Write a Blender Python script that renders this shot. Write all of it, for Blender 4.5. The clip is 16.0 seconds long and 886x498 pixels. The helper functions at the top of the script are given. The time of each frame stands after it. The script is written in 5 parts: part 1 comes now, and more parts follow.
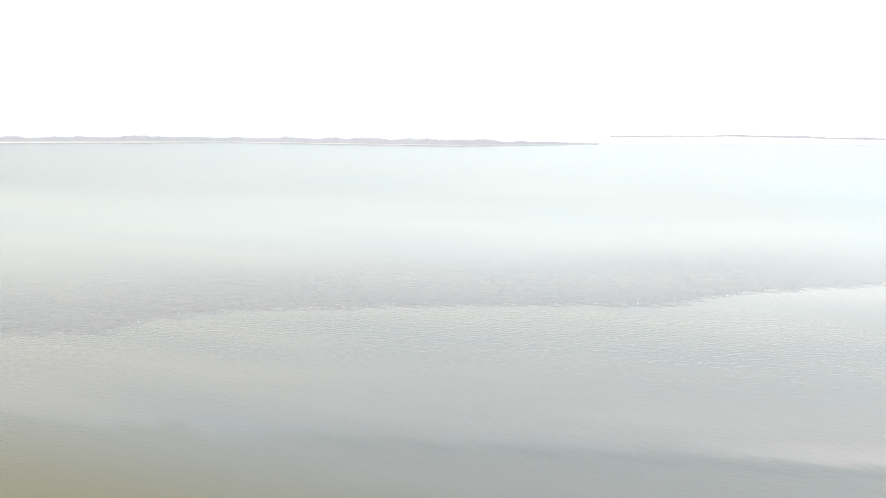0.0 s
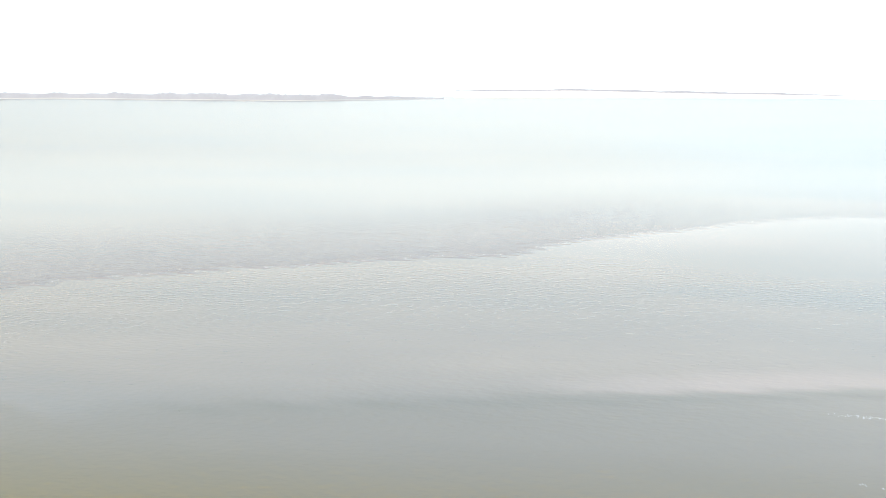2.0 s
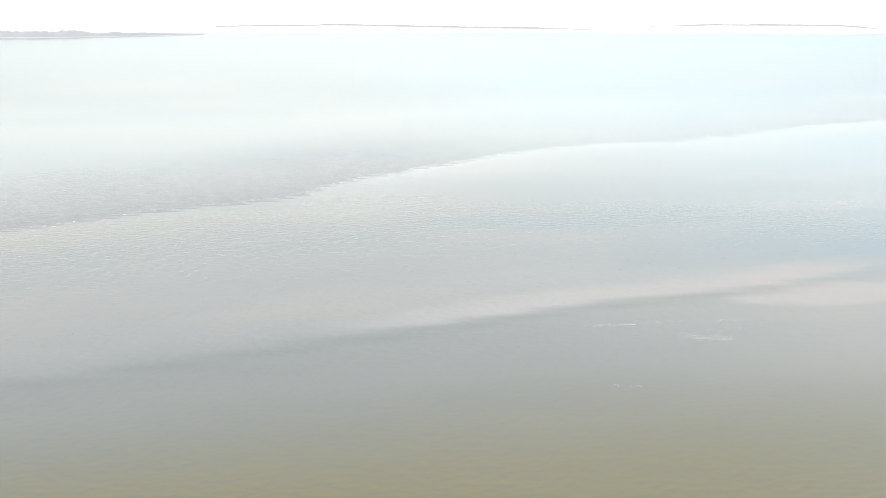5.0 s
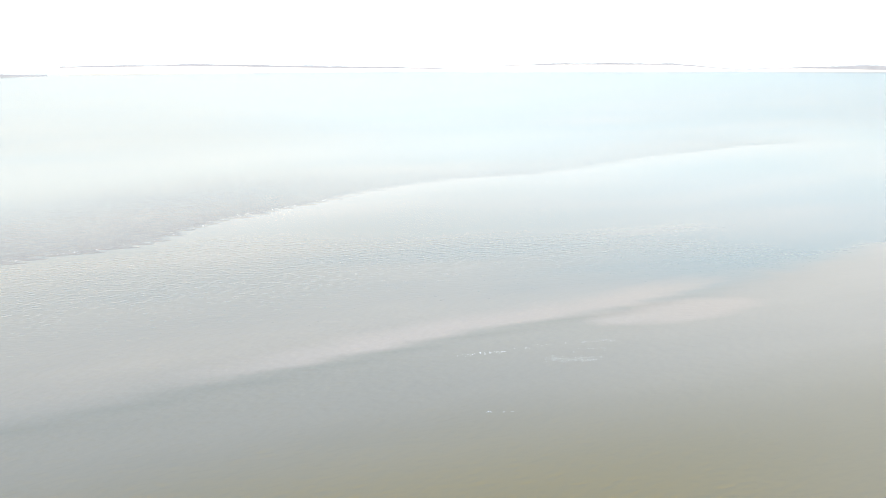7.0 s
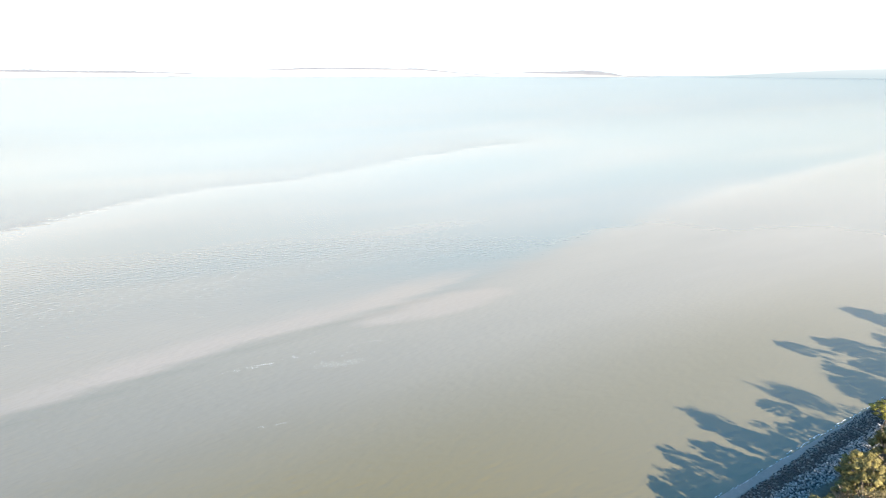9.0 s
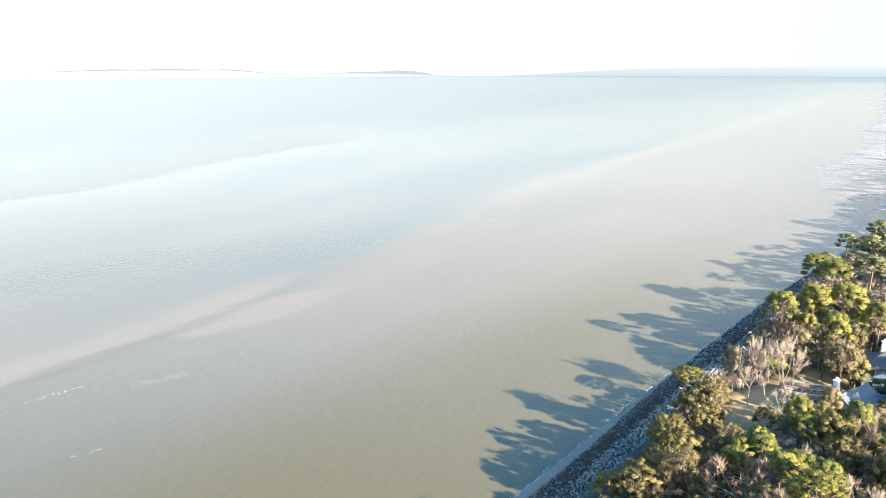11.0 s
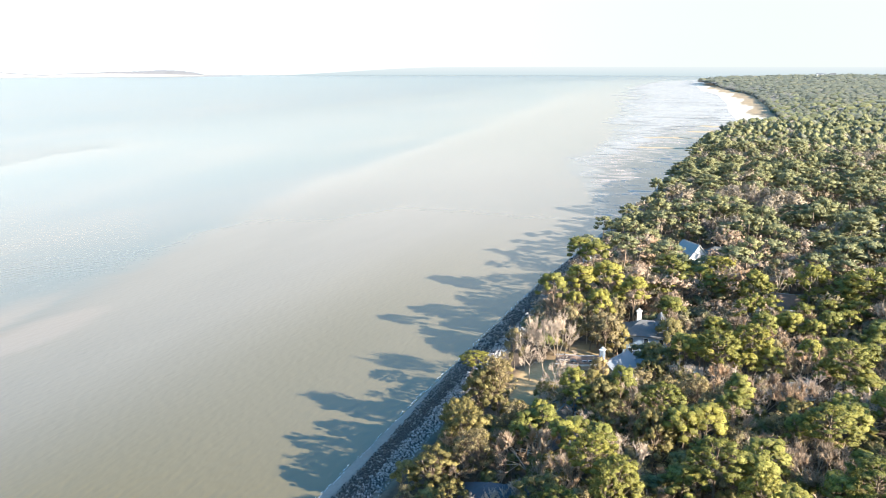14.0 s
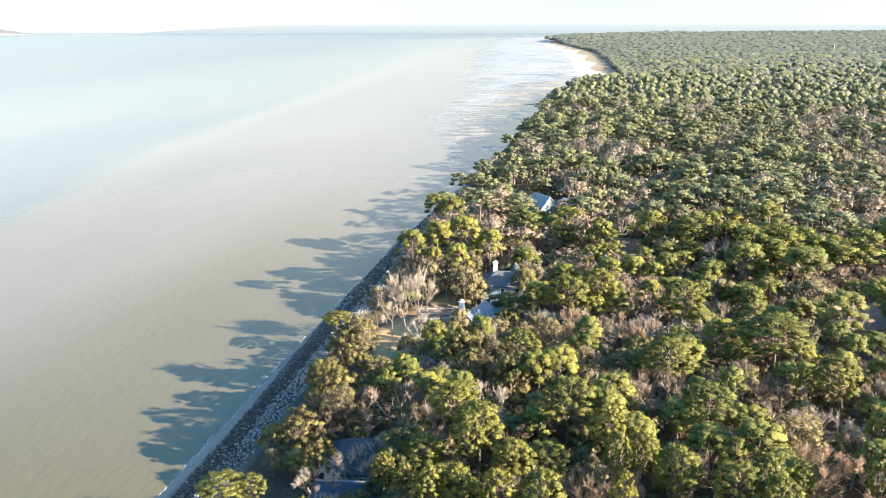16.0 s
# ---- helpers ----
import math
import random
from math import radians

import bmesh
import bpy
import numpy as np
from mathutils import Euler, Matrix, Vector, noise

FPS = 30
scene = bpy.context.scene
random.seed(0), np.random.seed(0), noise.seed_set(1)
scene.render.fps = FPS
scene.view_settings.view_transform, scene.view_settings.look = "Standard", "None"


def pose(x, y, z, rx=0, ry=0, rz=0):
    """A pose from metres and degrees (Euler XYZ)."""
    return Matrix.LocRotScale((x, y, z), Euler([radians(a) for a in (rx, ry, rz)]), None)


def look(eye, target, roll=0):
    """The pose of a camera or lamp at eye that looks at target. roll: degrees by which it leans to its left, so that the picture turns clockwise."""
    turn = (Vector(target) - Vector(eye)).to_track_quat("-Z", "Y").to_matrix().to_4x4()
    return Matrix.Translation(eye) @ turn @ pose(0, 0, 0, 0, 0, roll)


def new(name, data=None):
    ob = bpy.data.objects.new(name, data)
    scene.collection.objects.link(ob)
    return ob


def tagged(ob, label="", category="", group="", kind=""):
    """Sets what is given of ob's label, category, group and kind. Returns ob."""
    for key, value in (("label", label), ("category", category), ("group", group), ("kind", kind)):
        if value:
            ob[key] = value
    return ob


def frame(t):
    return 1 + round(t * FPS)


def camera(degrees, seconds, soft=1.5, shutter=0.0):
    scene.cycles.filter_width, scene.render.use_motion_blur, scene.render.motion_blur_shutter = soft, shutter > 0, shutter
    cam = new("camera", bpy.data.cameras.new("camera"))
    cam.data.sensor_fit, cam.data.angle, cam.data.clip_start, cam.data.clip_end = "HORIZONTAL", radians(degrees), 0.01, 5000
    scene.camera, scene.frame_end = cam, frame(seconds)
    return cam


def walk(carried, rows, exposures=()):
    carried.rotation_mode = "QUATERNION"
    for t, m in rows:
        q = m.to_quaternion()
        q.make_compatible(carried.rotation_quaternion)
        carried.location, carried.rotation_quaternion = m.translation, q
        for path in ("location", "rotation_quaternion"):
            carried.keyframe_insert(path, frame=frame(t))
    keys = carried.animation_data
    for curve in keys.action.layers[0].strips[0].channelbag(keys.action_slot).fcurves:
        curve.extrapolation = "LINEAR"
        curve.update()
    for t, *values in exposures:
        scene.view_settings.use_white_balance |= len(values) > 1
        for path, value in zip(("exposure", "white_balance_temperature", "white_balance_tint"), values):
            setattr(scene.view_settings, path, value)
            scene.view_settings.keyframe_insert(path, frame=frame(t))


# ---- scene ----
cam = camera(60.0, 16.0, soft=1.0)
# The aircraft hovers at one spot and turns: seconds, eye, target, roll.
PATH = [
    (0.0, (0.01, -2.25, 74.68), (-93.64, -33.82, 59.38), 0.12),
    (0.5, (-0.03, -1.36, 74.81), (-94.93, -28.09, 58.09), 0.01),
    (1.0, (0.21, -1.10, 74.83), (-95.69, -22.83, 56.65), 0.03),
    (1.5, (0.14, -1.36, 74.72), (-96.47, -18.24, 55.21), 0.09),
    (2.0, (0.20, -1.21, 74.74), (-96.79, -13.72, 53.83), 0.02),
    (2.5, (-0.11, -1.58, 74.82), (-97.29, -9.43, 52.58), 0.02),
    (3.0, (-0.61, -1.66, 74.61), (-97.75, -4.98, 51.11), 0.07),
    (3.5, (-1.26, -1.19, 74.73), (-98.15, 0.30, 50.04), 0.09),
    (4.0, (-1.56, -0.20, 74.78), (-97.91, 6.23, 48.81), 0.01),
    (4.2, (-1.72, 0.03, 74.86), (-97.78, 8.48, 48.35), 0.01),
    (6.3, (-1.06, 0.74, 75.36), (-93.58, 26.77, 47.72), -0.13),
    (6.5, (-0.72, 0.52, 75.15), (-93.05, 28.30, 48.63), -0.14),
    (7.0, (-0.33, 0.63, 75.12), (-91.90, 32.84, 51.10), -0.17),
    (7.5, (0.03, 0.21, 75.10), (-89.85, 37.21, 51.59), 0.00),
    (8.0, (0.50, 0.13, 75.68), (-86.28, 43.86, 52.09), 0.07),
    (8.5, (0.38, 0.42, 75.61), (-81.14, 53.31, 52.02), 0.00),
    (8.7, (0.18, 0.40, 75.66), (-79.43, 56.14, 52.11), 0.05),
    (10.8, (-0.01, 0.95, 75.04), (-63.35, 74.71, 51.63), -0.11),
    (11.0, (0.15, 1.08, 74.94), (-61.22, 76.47, 51.49), -0.12),
    (11.5, (0.33, 1.00, 74.81), (-56.27, 80.05, 51.42), -0.15),
    (12.0, (0.14, 0.71, 74.87), (-51.30, 83.20, 51.43), -0.12),
    (12.5, (0.10, 0.51, 74.98), (-48.11, 84.91, 51.46), -0.04),
    (13.0, (0.18, 0.93, 74.82), (-45.19, 86.89, 51.31), -0.02),
    (13.5, (0.30, 0.98, 74.85), (-41.33, 88.79, 51.25), -0.01),
    (14.0, (0.44, 0.84, 74.91), (-37.31, 90.40, 51.36), -0.05),
    (14.5, (0.78, 0.67, 75.02), (-32.95, 91.62, 50.74), -0.06),
    (15.0, (0.94, 0.60, 74.94), (-28.30, 92.88, 49.83), -0.05),
    (15.5, (1.14, 0.28, 74.86), (-23.46, 93.49, 48.26), -0.02),
    (16.0, (1.33, 0.40, 74.61), (-18.86, 94.09, 46.09), -0.03),
]
walk(cam, [(t, look(eye, target, roll)) for t, eye, target, roll in PATH],
     exposures=[(0.0, 2.15), (16.0, 2.15)])

# ---- world, sun ----
SUN_EL, SUN_AZ = radians(20.5), math.atan2(1.0, -0.07)   # azimuth from +y towards +x
world = bpy.data.worlds.new("sky")
scene.world = world
world.use_nodes = True
wn, wl = world.node_tree.nodes, world.node_tree.links
wn.clear()
w_out, w_bg, w_sky = wn.new("ShaderNodeOutputWorld"), wn.new("ShaderNodeBackground"), wn.new("ShaderNodeTexSky")
w_sky.sky_type, w_sky.sun_disc = "NISHITA", False
w_sky.sun_elevation, w_sky.sun_rotation = SUN_EL, SUN_AZ
w_sky.air_density, w_sky.dust_density, w_sky.ozone_density = 1.0, 1.2, 1.0
# Sky colour is held down to the horizon line, so that the rim of the sea meets pale haze.
w_co, w_sep, w_max, w_com = (wn.new("ShaderNodeTexCoord"), wn.new("ShaderNodeSeparateXYZ"),
                             wn.new("ShaderNodeMath"), wn.new("ShaderNodeCombineXYZ"))
w_max.operation = "MAXIMUM"
w_max.inputs[1].default_value = 0.09
wl.new(w_co.outputs["Generated"], w_sep.inputs[0])
wl.new(w_sep.outputs["X"], w_com.inputs["X"])
wl.new(w_sep.outputs["Y"], w_com.inputs["Y"])
wl.new(w_sep.outputs["Z"], w_max.inputs[0])
wl.new(w_max.outputs[0], w_com.inputs["Z"])
wl.new(w_com.outputs[0], w_sky.inputs["Vector"])
w_bg.inputs["Strength"].default_value = 0.057
# Thin winter haze whitens the sky towards the horizon; higher up it stays blue.
w_haze, w_blue = wn.new("ShaderNodeHueSaturation"), wn.new("ShaderNodeHueSaturation")
w_haze.inputs["Saturation"].default_value, w_haze.inputs["Value"].default_value, w_haze.inputs["Hue"].default_value = 0.38, 1.0, 0.484
w_blue.inputs["Saturation"].default_value, w_blue.inputs["Value"].default_value, w_blue.inputs["Hue"].default_value = 1.55, 2.2, 0.492
w_up, w_mix = wn.new("ShaderNodeMapRange"), wn.new("ShaderNodeMix")
w_up.interpolation_type, w_mix.data_type = "SMOOTHSTEP", "RGBA"
w_up.inputs["From Min"].default_value, w_up.inputs["From Max"].default_value = 0.20, 0.60
wl.new(w_sep.outputs["Z"], w_up.inputs["Value"])
wl.new(w_sky.outputs[0], w_haze.inputs["Color"])
wl.new(w_sky.outputs[0], w_blue.inputs["Color"])
wl.new(w_up.outputs[0], w_mix.inputs[0])
wl.new(w_haze.outputs[0], w_mix.inputs[6])
wl.new(w_blue.outputs[0], w_mix.inputs[7])
wl.new(w_mix.outputs[2], w_bg.inputs["Color"])
wl.new(w_bg.outputs[0], w_out.inputs["Surface"])

sun_data = bpy.data.lights.new("sun", "SUN")
sun_data.energy, sun_data.angle, sun_data.color = 5.0, radians(0.5), (1.0, 0.91, 0.77)
sun_dir = Vector((math.sin(SUN_AZ) * math.cos(SUN_EL), math.cos(SUN_AZ) * math.cos(SUN_EL), math.sin(SUN_EL)))
sun = new("sun", sun_data)
sun.matrix_world = look(sun_dir * 300.0, (0, 0, 0))


# ---- material tools ----
class Mat:
    """A node material with a Principled shader and small helpers to wire it."""

    def __init__(self, name, rough=0.8, metal=0.0, spec=0.5):
        self.m = bpy.data.materials.new(name)
        self.m.use_nodes = True
        self.n, self.l = self.m.node_tree.nodes, self.m.node_tree.links
        self.b = self.n["Principled BSDF"]
        self.out = self.n["Material Output"]
        self.b.inputs["Roughness"].default_value = rough
        self.b.inputs["Metallic"].default_value = metal
        self.b.inputs["Specular IOR Level"].default_value = spec

    def pos(self, scale=(1, 1, 1), turn=0.0, source="Position"):
        g = self.n.new("ShaderNodeNewGeometry") if source == "Position" else self.n.new("ShaderNodeTexCoord")
        k = self.n.new("ShaderNodeMapping")
        k.inputs["Scale"].default_value = scale
        k.inputs["Rotation"].default_value = (0, 0, turn)
        self.l.new(g.outputs[source], k.inputs["Vector"])
        return k.outputs[0]

    def noise(self, vec, scale=1.0, detail=3.0, rough=0.55, dist=0.0):
        t = self.n.new("ShaderNodeTexNoise")
        t.inputs["Scale"].default_value, t.inputs["Detail"].default_value = scale, detail
        t.inputs["Roughness"].default_value, t.inputs["Distortion"].default_value = rough, dist
        self.l.new(vec, t.inputs["Vector"])
        return t.outputs["Fac"]

    def ramp(self, fac, stops):
        r = self.n.new("ShaderNodeValToRGB")
        e = r.color_ramp.elements
        while len(e) < len(stops):
            e.new(0.5)
        for k, (p, c) in zip(e, stops):
            k.position = p
            k.color = (c, c, c, 1) if isinstance(c, (int, float)) else (*c, 1)
        self.l.new(fac, r.inputs[0])
        return r.outputs[0]

    def mix(self, fac, a, b, mode="MIX"):
        x = self.n.new("ShaderNodeMix")
        x.data_type, x.blend_type = "RGBA", mode
        for sock, v in ((x.inputs[0], fac), (x.inputs[6], a), (x.inputs[7], b)):
            if isinstance(v, (int, float)):
                sock.default_value = v
            elif isinstance(v, tuple):
                sock.default_value = (*v, 1)
            else:
                self.l.new(v, sock)
        return x.outputs[2]

    def math(self, op, a, b=0.0):
        x = self.n.new("ShaderNodeMath")
        x.operation = op
        for sock, v in zip(x.inputs, (a, b)):
            if isinstance(v, (int, float)):
                sock.default_value = v
            else:
                self.l.new(v, sock)
        return x.outputs[0]

    def attr(self, name):
        a = self.n.new("ShaderNodeAttribute")
        a.attribute_name = name
        return a.outputs["Fac"]

    def island(self):
        return self.n.new("ShaderNodeNewGeometry").outputs["Random Per Island"]

    def rand(self):
        return self.n.new("ShaderNodeObjectInfo").outputs["Random"]

    def bump(self, height, strength=0.3, dist=0.1):
        u = self.n.new("ShaderNodeBump")
        u.inputs["Strength"].default_value, u.inputs["Distance"].default_value = strength, dist
        self.l.new(height, u.inputs["Height"])
        self.l.new(u.outputs[0], self.b.inputs["Normal"])
        return self

    def color(self, c):
        if isinstance(c, tuple):
            self.b.inputs["Base Color"].default_value = (*c, 1)
        else:
            self.l.new(c, self.b.inputs["Base Color"])
        return self

    def rough(self, r):
        self.l.new(r, self.b.inputs["Roughness"])
        return self


def simple(name, c, rough=0.8, vary=0.25, scale=0.6, metal=0.0, bump=0.2):
    """A plain surface with stains at two scales."""
    k = Mat(name, rough, metal)
    p = k.pos()
    f = k.mix(0.5, k.noise(p, scale, 4), k.noise(p, scale * 9, 3))
    dark, light = tuple(v * (1 - vary) for v in c), tuple(min(1, v * (1 + vary)) for v in c)
    k.color(k.ramp(f, [(0.3, dark), (0.7, light)]))
    k.bump(k.noise(p, scale * 14, 3), bump, 0.03)
    return k.m


def foliage(name, dark, light, through_light=0.26, joined=False, patch=0.10):
    """Leaves: one tint per spray and one per plant, with light coming through."""
    k = Mat(name, 0.55, 0.0, 0.3)
    tint = k.ramp(k.island(), [(0.0, dark), (1.0, light)])
    plant = k.ramp(k.rand(), [(0.0, (0.78, 0.82, 0.82)), (0.5, (1.0, 1.0, 1.0)), (1.0, (1.2, 1.13, 1.0))])
    # Mottling of leaf tone whose range also paints lit leaves against dark gaps.
    gap_tones = [(0.36, (0.42, 0.43, 0.45)), (0.5, (1.02, 1.02, 1.02)), (0.64, (1.42, 1.40, 1.34))]
    if joined:
        gap_tones = [(0.36, (0.62, 0.63, 0.65)), (0.5, (1.02, 1.02, 1.02)), (0.64, (1.36, 1.33, 1.28))]
        plant = k.ramp(k.noise(k.pos((1, 1, 0)), patch, 5, 0.7), [(0.32, (0.70, 0.74, 0.78)), (0.5, (1.0, 1.0, 1.0)), (0.68, (1.22, 1.16, 1.0))])
    grain = k.ramp(k.mix(0.5, k.noise(k.pos(), 1.3, 4, 0.7), k.noise(k.pos(), 4.5, 2)), gap_tones)
    col = k.mix(1.0, k.mix(1.0, tint, plant, "MULTIPLY"), grain, "MULTIPLY")
    k.bump(k.noise(k.pos(), 0.9, 4, 0.7), 0.7, 0.8)
    k.color(col)
    tr = k.n.new("ShaderNodeBsdfTranslucent")
    k.l.new(col, tr.inputs["Color"])
    mx = k.n.new("ShaderNodeMixShader")
    mx.inputs[0].default_value = through_light
    k.l.new(k.b.outputs[0], mx.inputs[1])
    k.l.new(tr.outputs[0], mx.inputs[2])
    k.l.new(mx.outputs[0], k.out.inputs["Surface"])
    return k.m


def water_material():
    k = Mat("water", 0.12, 0.0, 0.85)
    k.b.inputs["IOR"].default_value = 1.34
    big = k.noise(k.pos((0.012, 0.0032, 1)), 1.0, 5)
    clear = k.ramp(big, [(0.32, (0.106, 0.115, 0.108)), (0.5, (0.130, 0.126, 0.107)), (0.68, (0.152, 0.144, 0.120))])
    murky = k.ramp(big, [(0.3, (0.104, 0.101, 0.080)), (0.7, (0.127, 0.123, 0.099))])
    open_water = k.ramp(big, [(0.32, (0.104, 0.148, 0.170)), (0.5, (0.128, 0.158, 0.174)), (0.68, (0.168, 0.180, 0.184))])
    # Pale blue of distance is painted into the far water's base colour.
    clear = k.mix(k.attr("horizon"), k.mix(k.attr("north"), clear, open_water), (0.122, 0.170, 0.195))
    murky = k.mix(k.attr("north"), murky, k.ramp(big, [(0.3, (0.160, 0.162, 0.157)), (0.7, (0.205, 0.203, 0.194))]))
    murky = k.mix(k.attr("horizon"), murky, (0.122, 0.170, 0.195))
    silt = k.mix(k.attr("pale"), k.mix(k.attr("silty"), clear, murky), (0.225, 0.225, 0.218))
    near = k.mix(k.attr("brown"), silt, (0.100, 0.088, 0.034))
    ragged = k.ramp(k.math("ADD", k.attr("shoal"), k.math("MULTIPLY", k.noise(k.pos((0.12, 0.05, 1)), 1.0, 5), 0.5)), [(0.42, 0.0), (1.0, 1.0)])
    # The smooth slick's brighter sky reflection is painted as a lighter base colour.
    shoal = k.mix(ragged, k.mix(k.math("MULTIPLY", k.attr("calm_sheen"), 0.8), near, (0.20, 0.197, 0.185)), (0.178, 0.166, 0.149))
    deep = k.mix(k.attr("deep"), shoal, (0.088, 0.088, 0.066))
    # Chop's weaker sky reflection and wave speckle are painted as darker colour.
    chop_shade = k.math("MULTIPLY", k.attr("chop"), k.ramp(k.noise(k.pos((0.34, 0.15, 1)), 1.0, 4, 0.75), [(0.35, 0.25), (0.65, 1.0)]))
    choppy = k.mix(k.math("MULTIPLY", chop_shade, 0.5), k.mix(k.math("MULTIPLY", k.attr("chop"), 0.8), deep, (0.135, 0.118, 0.104)), (0.070, 0.064, 0.058))
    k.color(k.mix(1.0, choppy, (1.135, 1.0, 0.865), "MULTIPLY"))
    k.rough(k.math("ADD", 0.13, k.math("ADD", k.math("MULTIPLY", k.attr("chop"), 0.10), k.math("MULTIPLY", k.attr("wind"), 0.10))))
    swell = k.noise(k.pos((0.27, 0.135, 1), radians(12)), 1.0, 2, 0.5, 0.7)
    ripple = k.noise(k.pos((1.6, 0.9, 1), radians(-14)), 1.0, 1, 0.5, 0.3)
    chop = k.noise(k.pos((0.42, 0.22, 1), radians(8)), 1.0, 3, 0.7, 0.5)
    crest = k.noise(k.pos((0.80, 0.36, 1), radians(22)), 1.0, 0.6, 0.4, 0.25)
    across = k.noise(k.pos((0.62, 0.30, 1), radians(-24)), 1.0, 0.6, 0.4, 0.25)
    lines = k.math("ADD", k.math("MULTIPLY", crest, 0.20), k.math("MULTIPLY", across, 0.13))
    h = k.math("MULTIPLY", k.attr("ripple"), k.math("ADD", lines, k.math("ADD", k.math("MULTIPLY", swell, 0.18), k.math("MULTIPLY", ripple, 0.035))))
    h = k.math("ADD", h, k.math("MULTIPLY", chop, k.math("MULTIPLY", k.attr("chop"), 1.2)))
    k.bump(h, 0.5, 1.0)
    return k.m


M = {
    "water": water_material(),
    "pine": foliage("pine_needles", (0.108, 0.105, 0.022), (0.262, 0.246, 0.054), 0.32),
    "oak": foliage("oak_leaves", (0.106, 0.092, 0.032), (0.252, 0.208, 0.074), 0.32),
    "olive": foliage("olive_leaves", (0.160, 0.126, 0.060), (0.362, 0.280, 0.138), 0.32),
    "dry": foliage("dry_leaves", (0.25, 0.180, 0.128), (0.52, 0.380, 0.272), 0.32),
    "palm": foliage("palm_fronds", (0.10, 0.12, 0.03), (0.24, 0.24, 0.07)),
    "bark": simple("bark", (0.17, 0.125, 0.09), 0.9, 0.35, 1.2),
    "pale_bark": simple("pale_bark", (0.30, 0.245, 0.19), 0.9, 0.3, 1.2),
    "twig": simple("twigs", (0.46, 0.365, 0.285), 0.9, 0.3, 0.4),
    "rock": None,
    "roof_metal": simple("pale_metal_roof", (0.155, 0.165, 0.18), 0.45, 0.12, 0.5, 0.3, 0.05),
    "roof_dark": simple("dark_shingles", (0.055, 0.06, 0.075), 0.8, 0.3, 1.0),
    "roof_brown": simple("brown_shingles", (0.19, 0.12, 0.085), 0.85, 0.3, 1.0),
    "blue_wall": simple("blue_clapboard", (0.25, 0.33, 0.42), 0.7, 0.12, 0.6),
    "grey_wall": simple("grey_clapboard", (0.40, 0.40, 0.38), 0.7, 0.12, 0.6),
    "tan_wall": simple("tan_stucco", (0.50, 0.42, 0.32), 0.8, 0.12, 0.6),
    "white": simple("white_paint", (0.78, 0.78, 0.76), 0.5, 0.06, 0.8),
}


def rock_material():
    k = Mat("riprap", 0.85)
    base = k.ramp(k.rand(), [(0.0, (0.08, 0.08, 0.084)), (0.6, (0.18, 0.18, 0.18)), (1.0, (0.36, 0.35, 0.34))])
    isl = k.ramp(k.island(), [(0.0, 0.55), (1.0, 1.5)])
    c = k.mix(1.0, base, isl, "MULTIPLY")
    k.color(k.mix(k.ramp(k.noise(k.pos(), 3.0, 4), [(0.35, 0.0), (0.7, 0.5)]), c, (0.12, 0.115, 0.10)))
    k.bump(k.noise(k.pos(), 6.0, 4), 0.4, 0.05)
    return k.m


def wet_rock_material():
    k = Mat("wet_riprap", 0.35)
    k.color(k.ramp(k.island(), [(0.0, (0.014, 0.013, 0.012)), (0.84, (0.036, 0.033, 0.03)), (0.92, (0.16, 0.15, 0.14)), (1.0, (0.34, 0.32, 0.29))]))
    k.bump(k.noise(k.pos(), 6.0, 4), 0.4, 0.05)
    return k.m


def flat_material():
    """Tidal flat: pale ribbed sand with thin sheets of standing water between the ribs; mud, pools, dark tones for
    shaded wet sand, and shell beds nearer the shore.
    """
    k = Mat("tidal_flat", 0.6)
    rib = k.noise(k.pos((0.011, 0.052, 1), radians(8)), 1.0, 6, 0.66, 1.4)
    grain = k.noise(k.pos(), 0.15, 5)
    mottle = k.noise(k.pos((0.05, 0.11, 1)), 1.0, 6, 0.7, 0.6)
    sand = k.ramp(grain, [(0.3, (0.285, 0.272, 0.255)), (0.7, (0.375, 0.358, 0.335))])
    # Darkest mud tones also paint tree-shaded wet sand that mirrors the sky.
    mud = k.ramp(mottle, [(0.46, (0.030, 0.033, 0.036)), (0.53, (0.15, 0.120, 0.104)), (0.60, (0.36, 0.300, 0.265))])
    pool = k.ramp(rib, [(0.37, 1.0), (0.46, 0.0)])
    outer = k.mix(pool, sand, (0.085, 0.078, 0.072))
    wet = k.mix(k.attr("inner"), outer, mud)
    wet = k.mix(k.attr("bar"), wet, k.ramp(grain, [(0.3, (0.30, 0.225, 0.135)), (0.7, (0.41, 0.325, 0.21))]))
    wet = k.mix(k.math("MULTIPLY", k.attr("shell"), k.ramp(mottle, [(0.40, 1.0), (0.58, 0.25)])), wet, (0.045, 0.040, 0.034))
    k.color(k.mix(k.attr("bare"), (0.160, 0.150, 0.134), wet))
    dry = k.math("MULTIPLY", k.attr("bare"), k.ramp(rib, [(0.38, 0.40), (0.46, 0.12), (0.56, 0.45)]))
    mud_gloss = k.ramp(mottle, [(0.52, 0.0), (0.62, 0.35)])
    gloss = k.mix(k.attr("inner"), dry, mud_gloss)
    k.rough(k.math("ADD", 0.08, k.math("MAXIMUM", gloss, k.math("MULTIPLY", k.attr("bar"), 0.6))))
    k.bump(k.noise(k.pos((0.05, 0.3, 1)), 1.0, 4), 0.3, 0.3)
    return k.m


M["rock"] = rock_material()
M["wet_rock"] = wet_rock_material()
M["flat"] = flat_material()


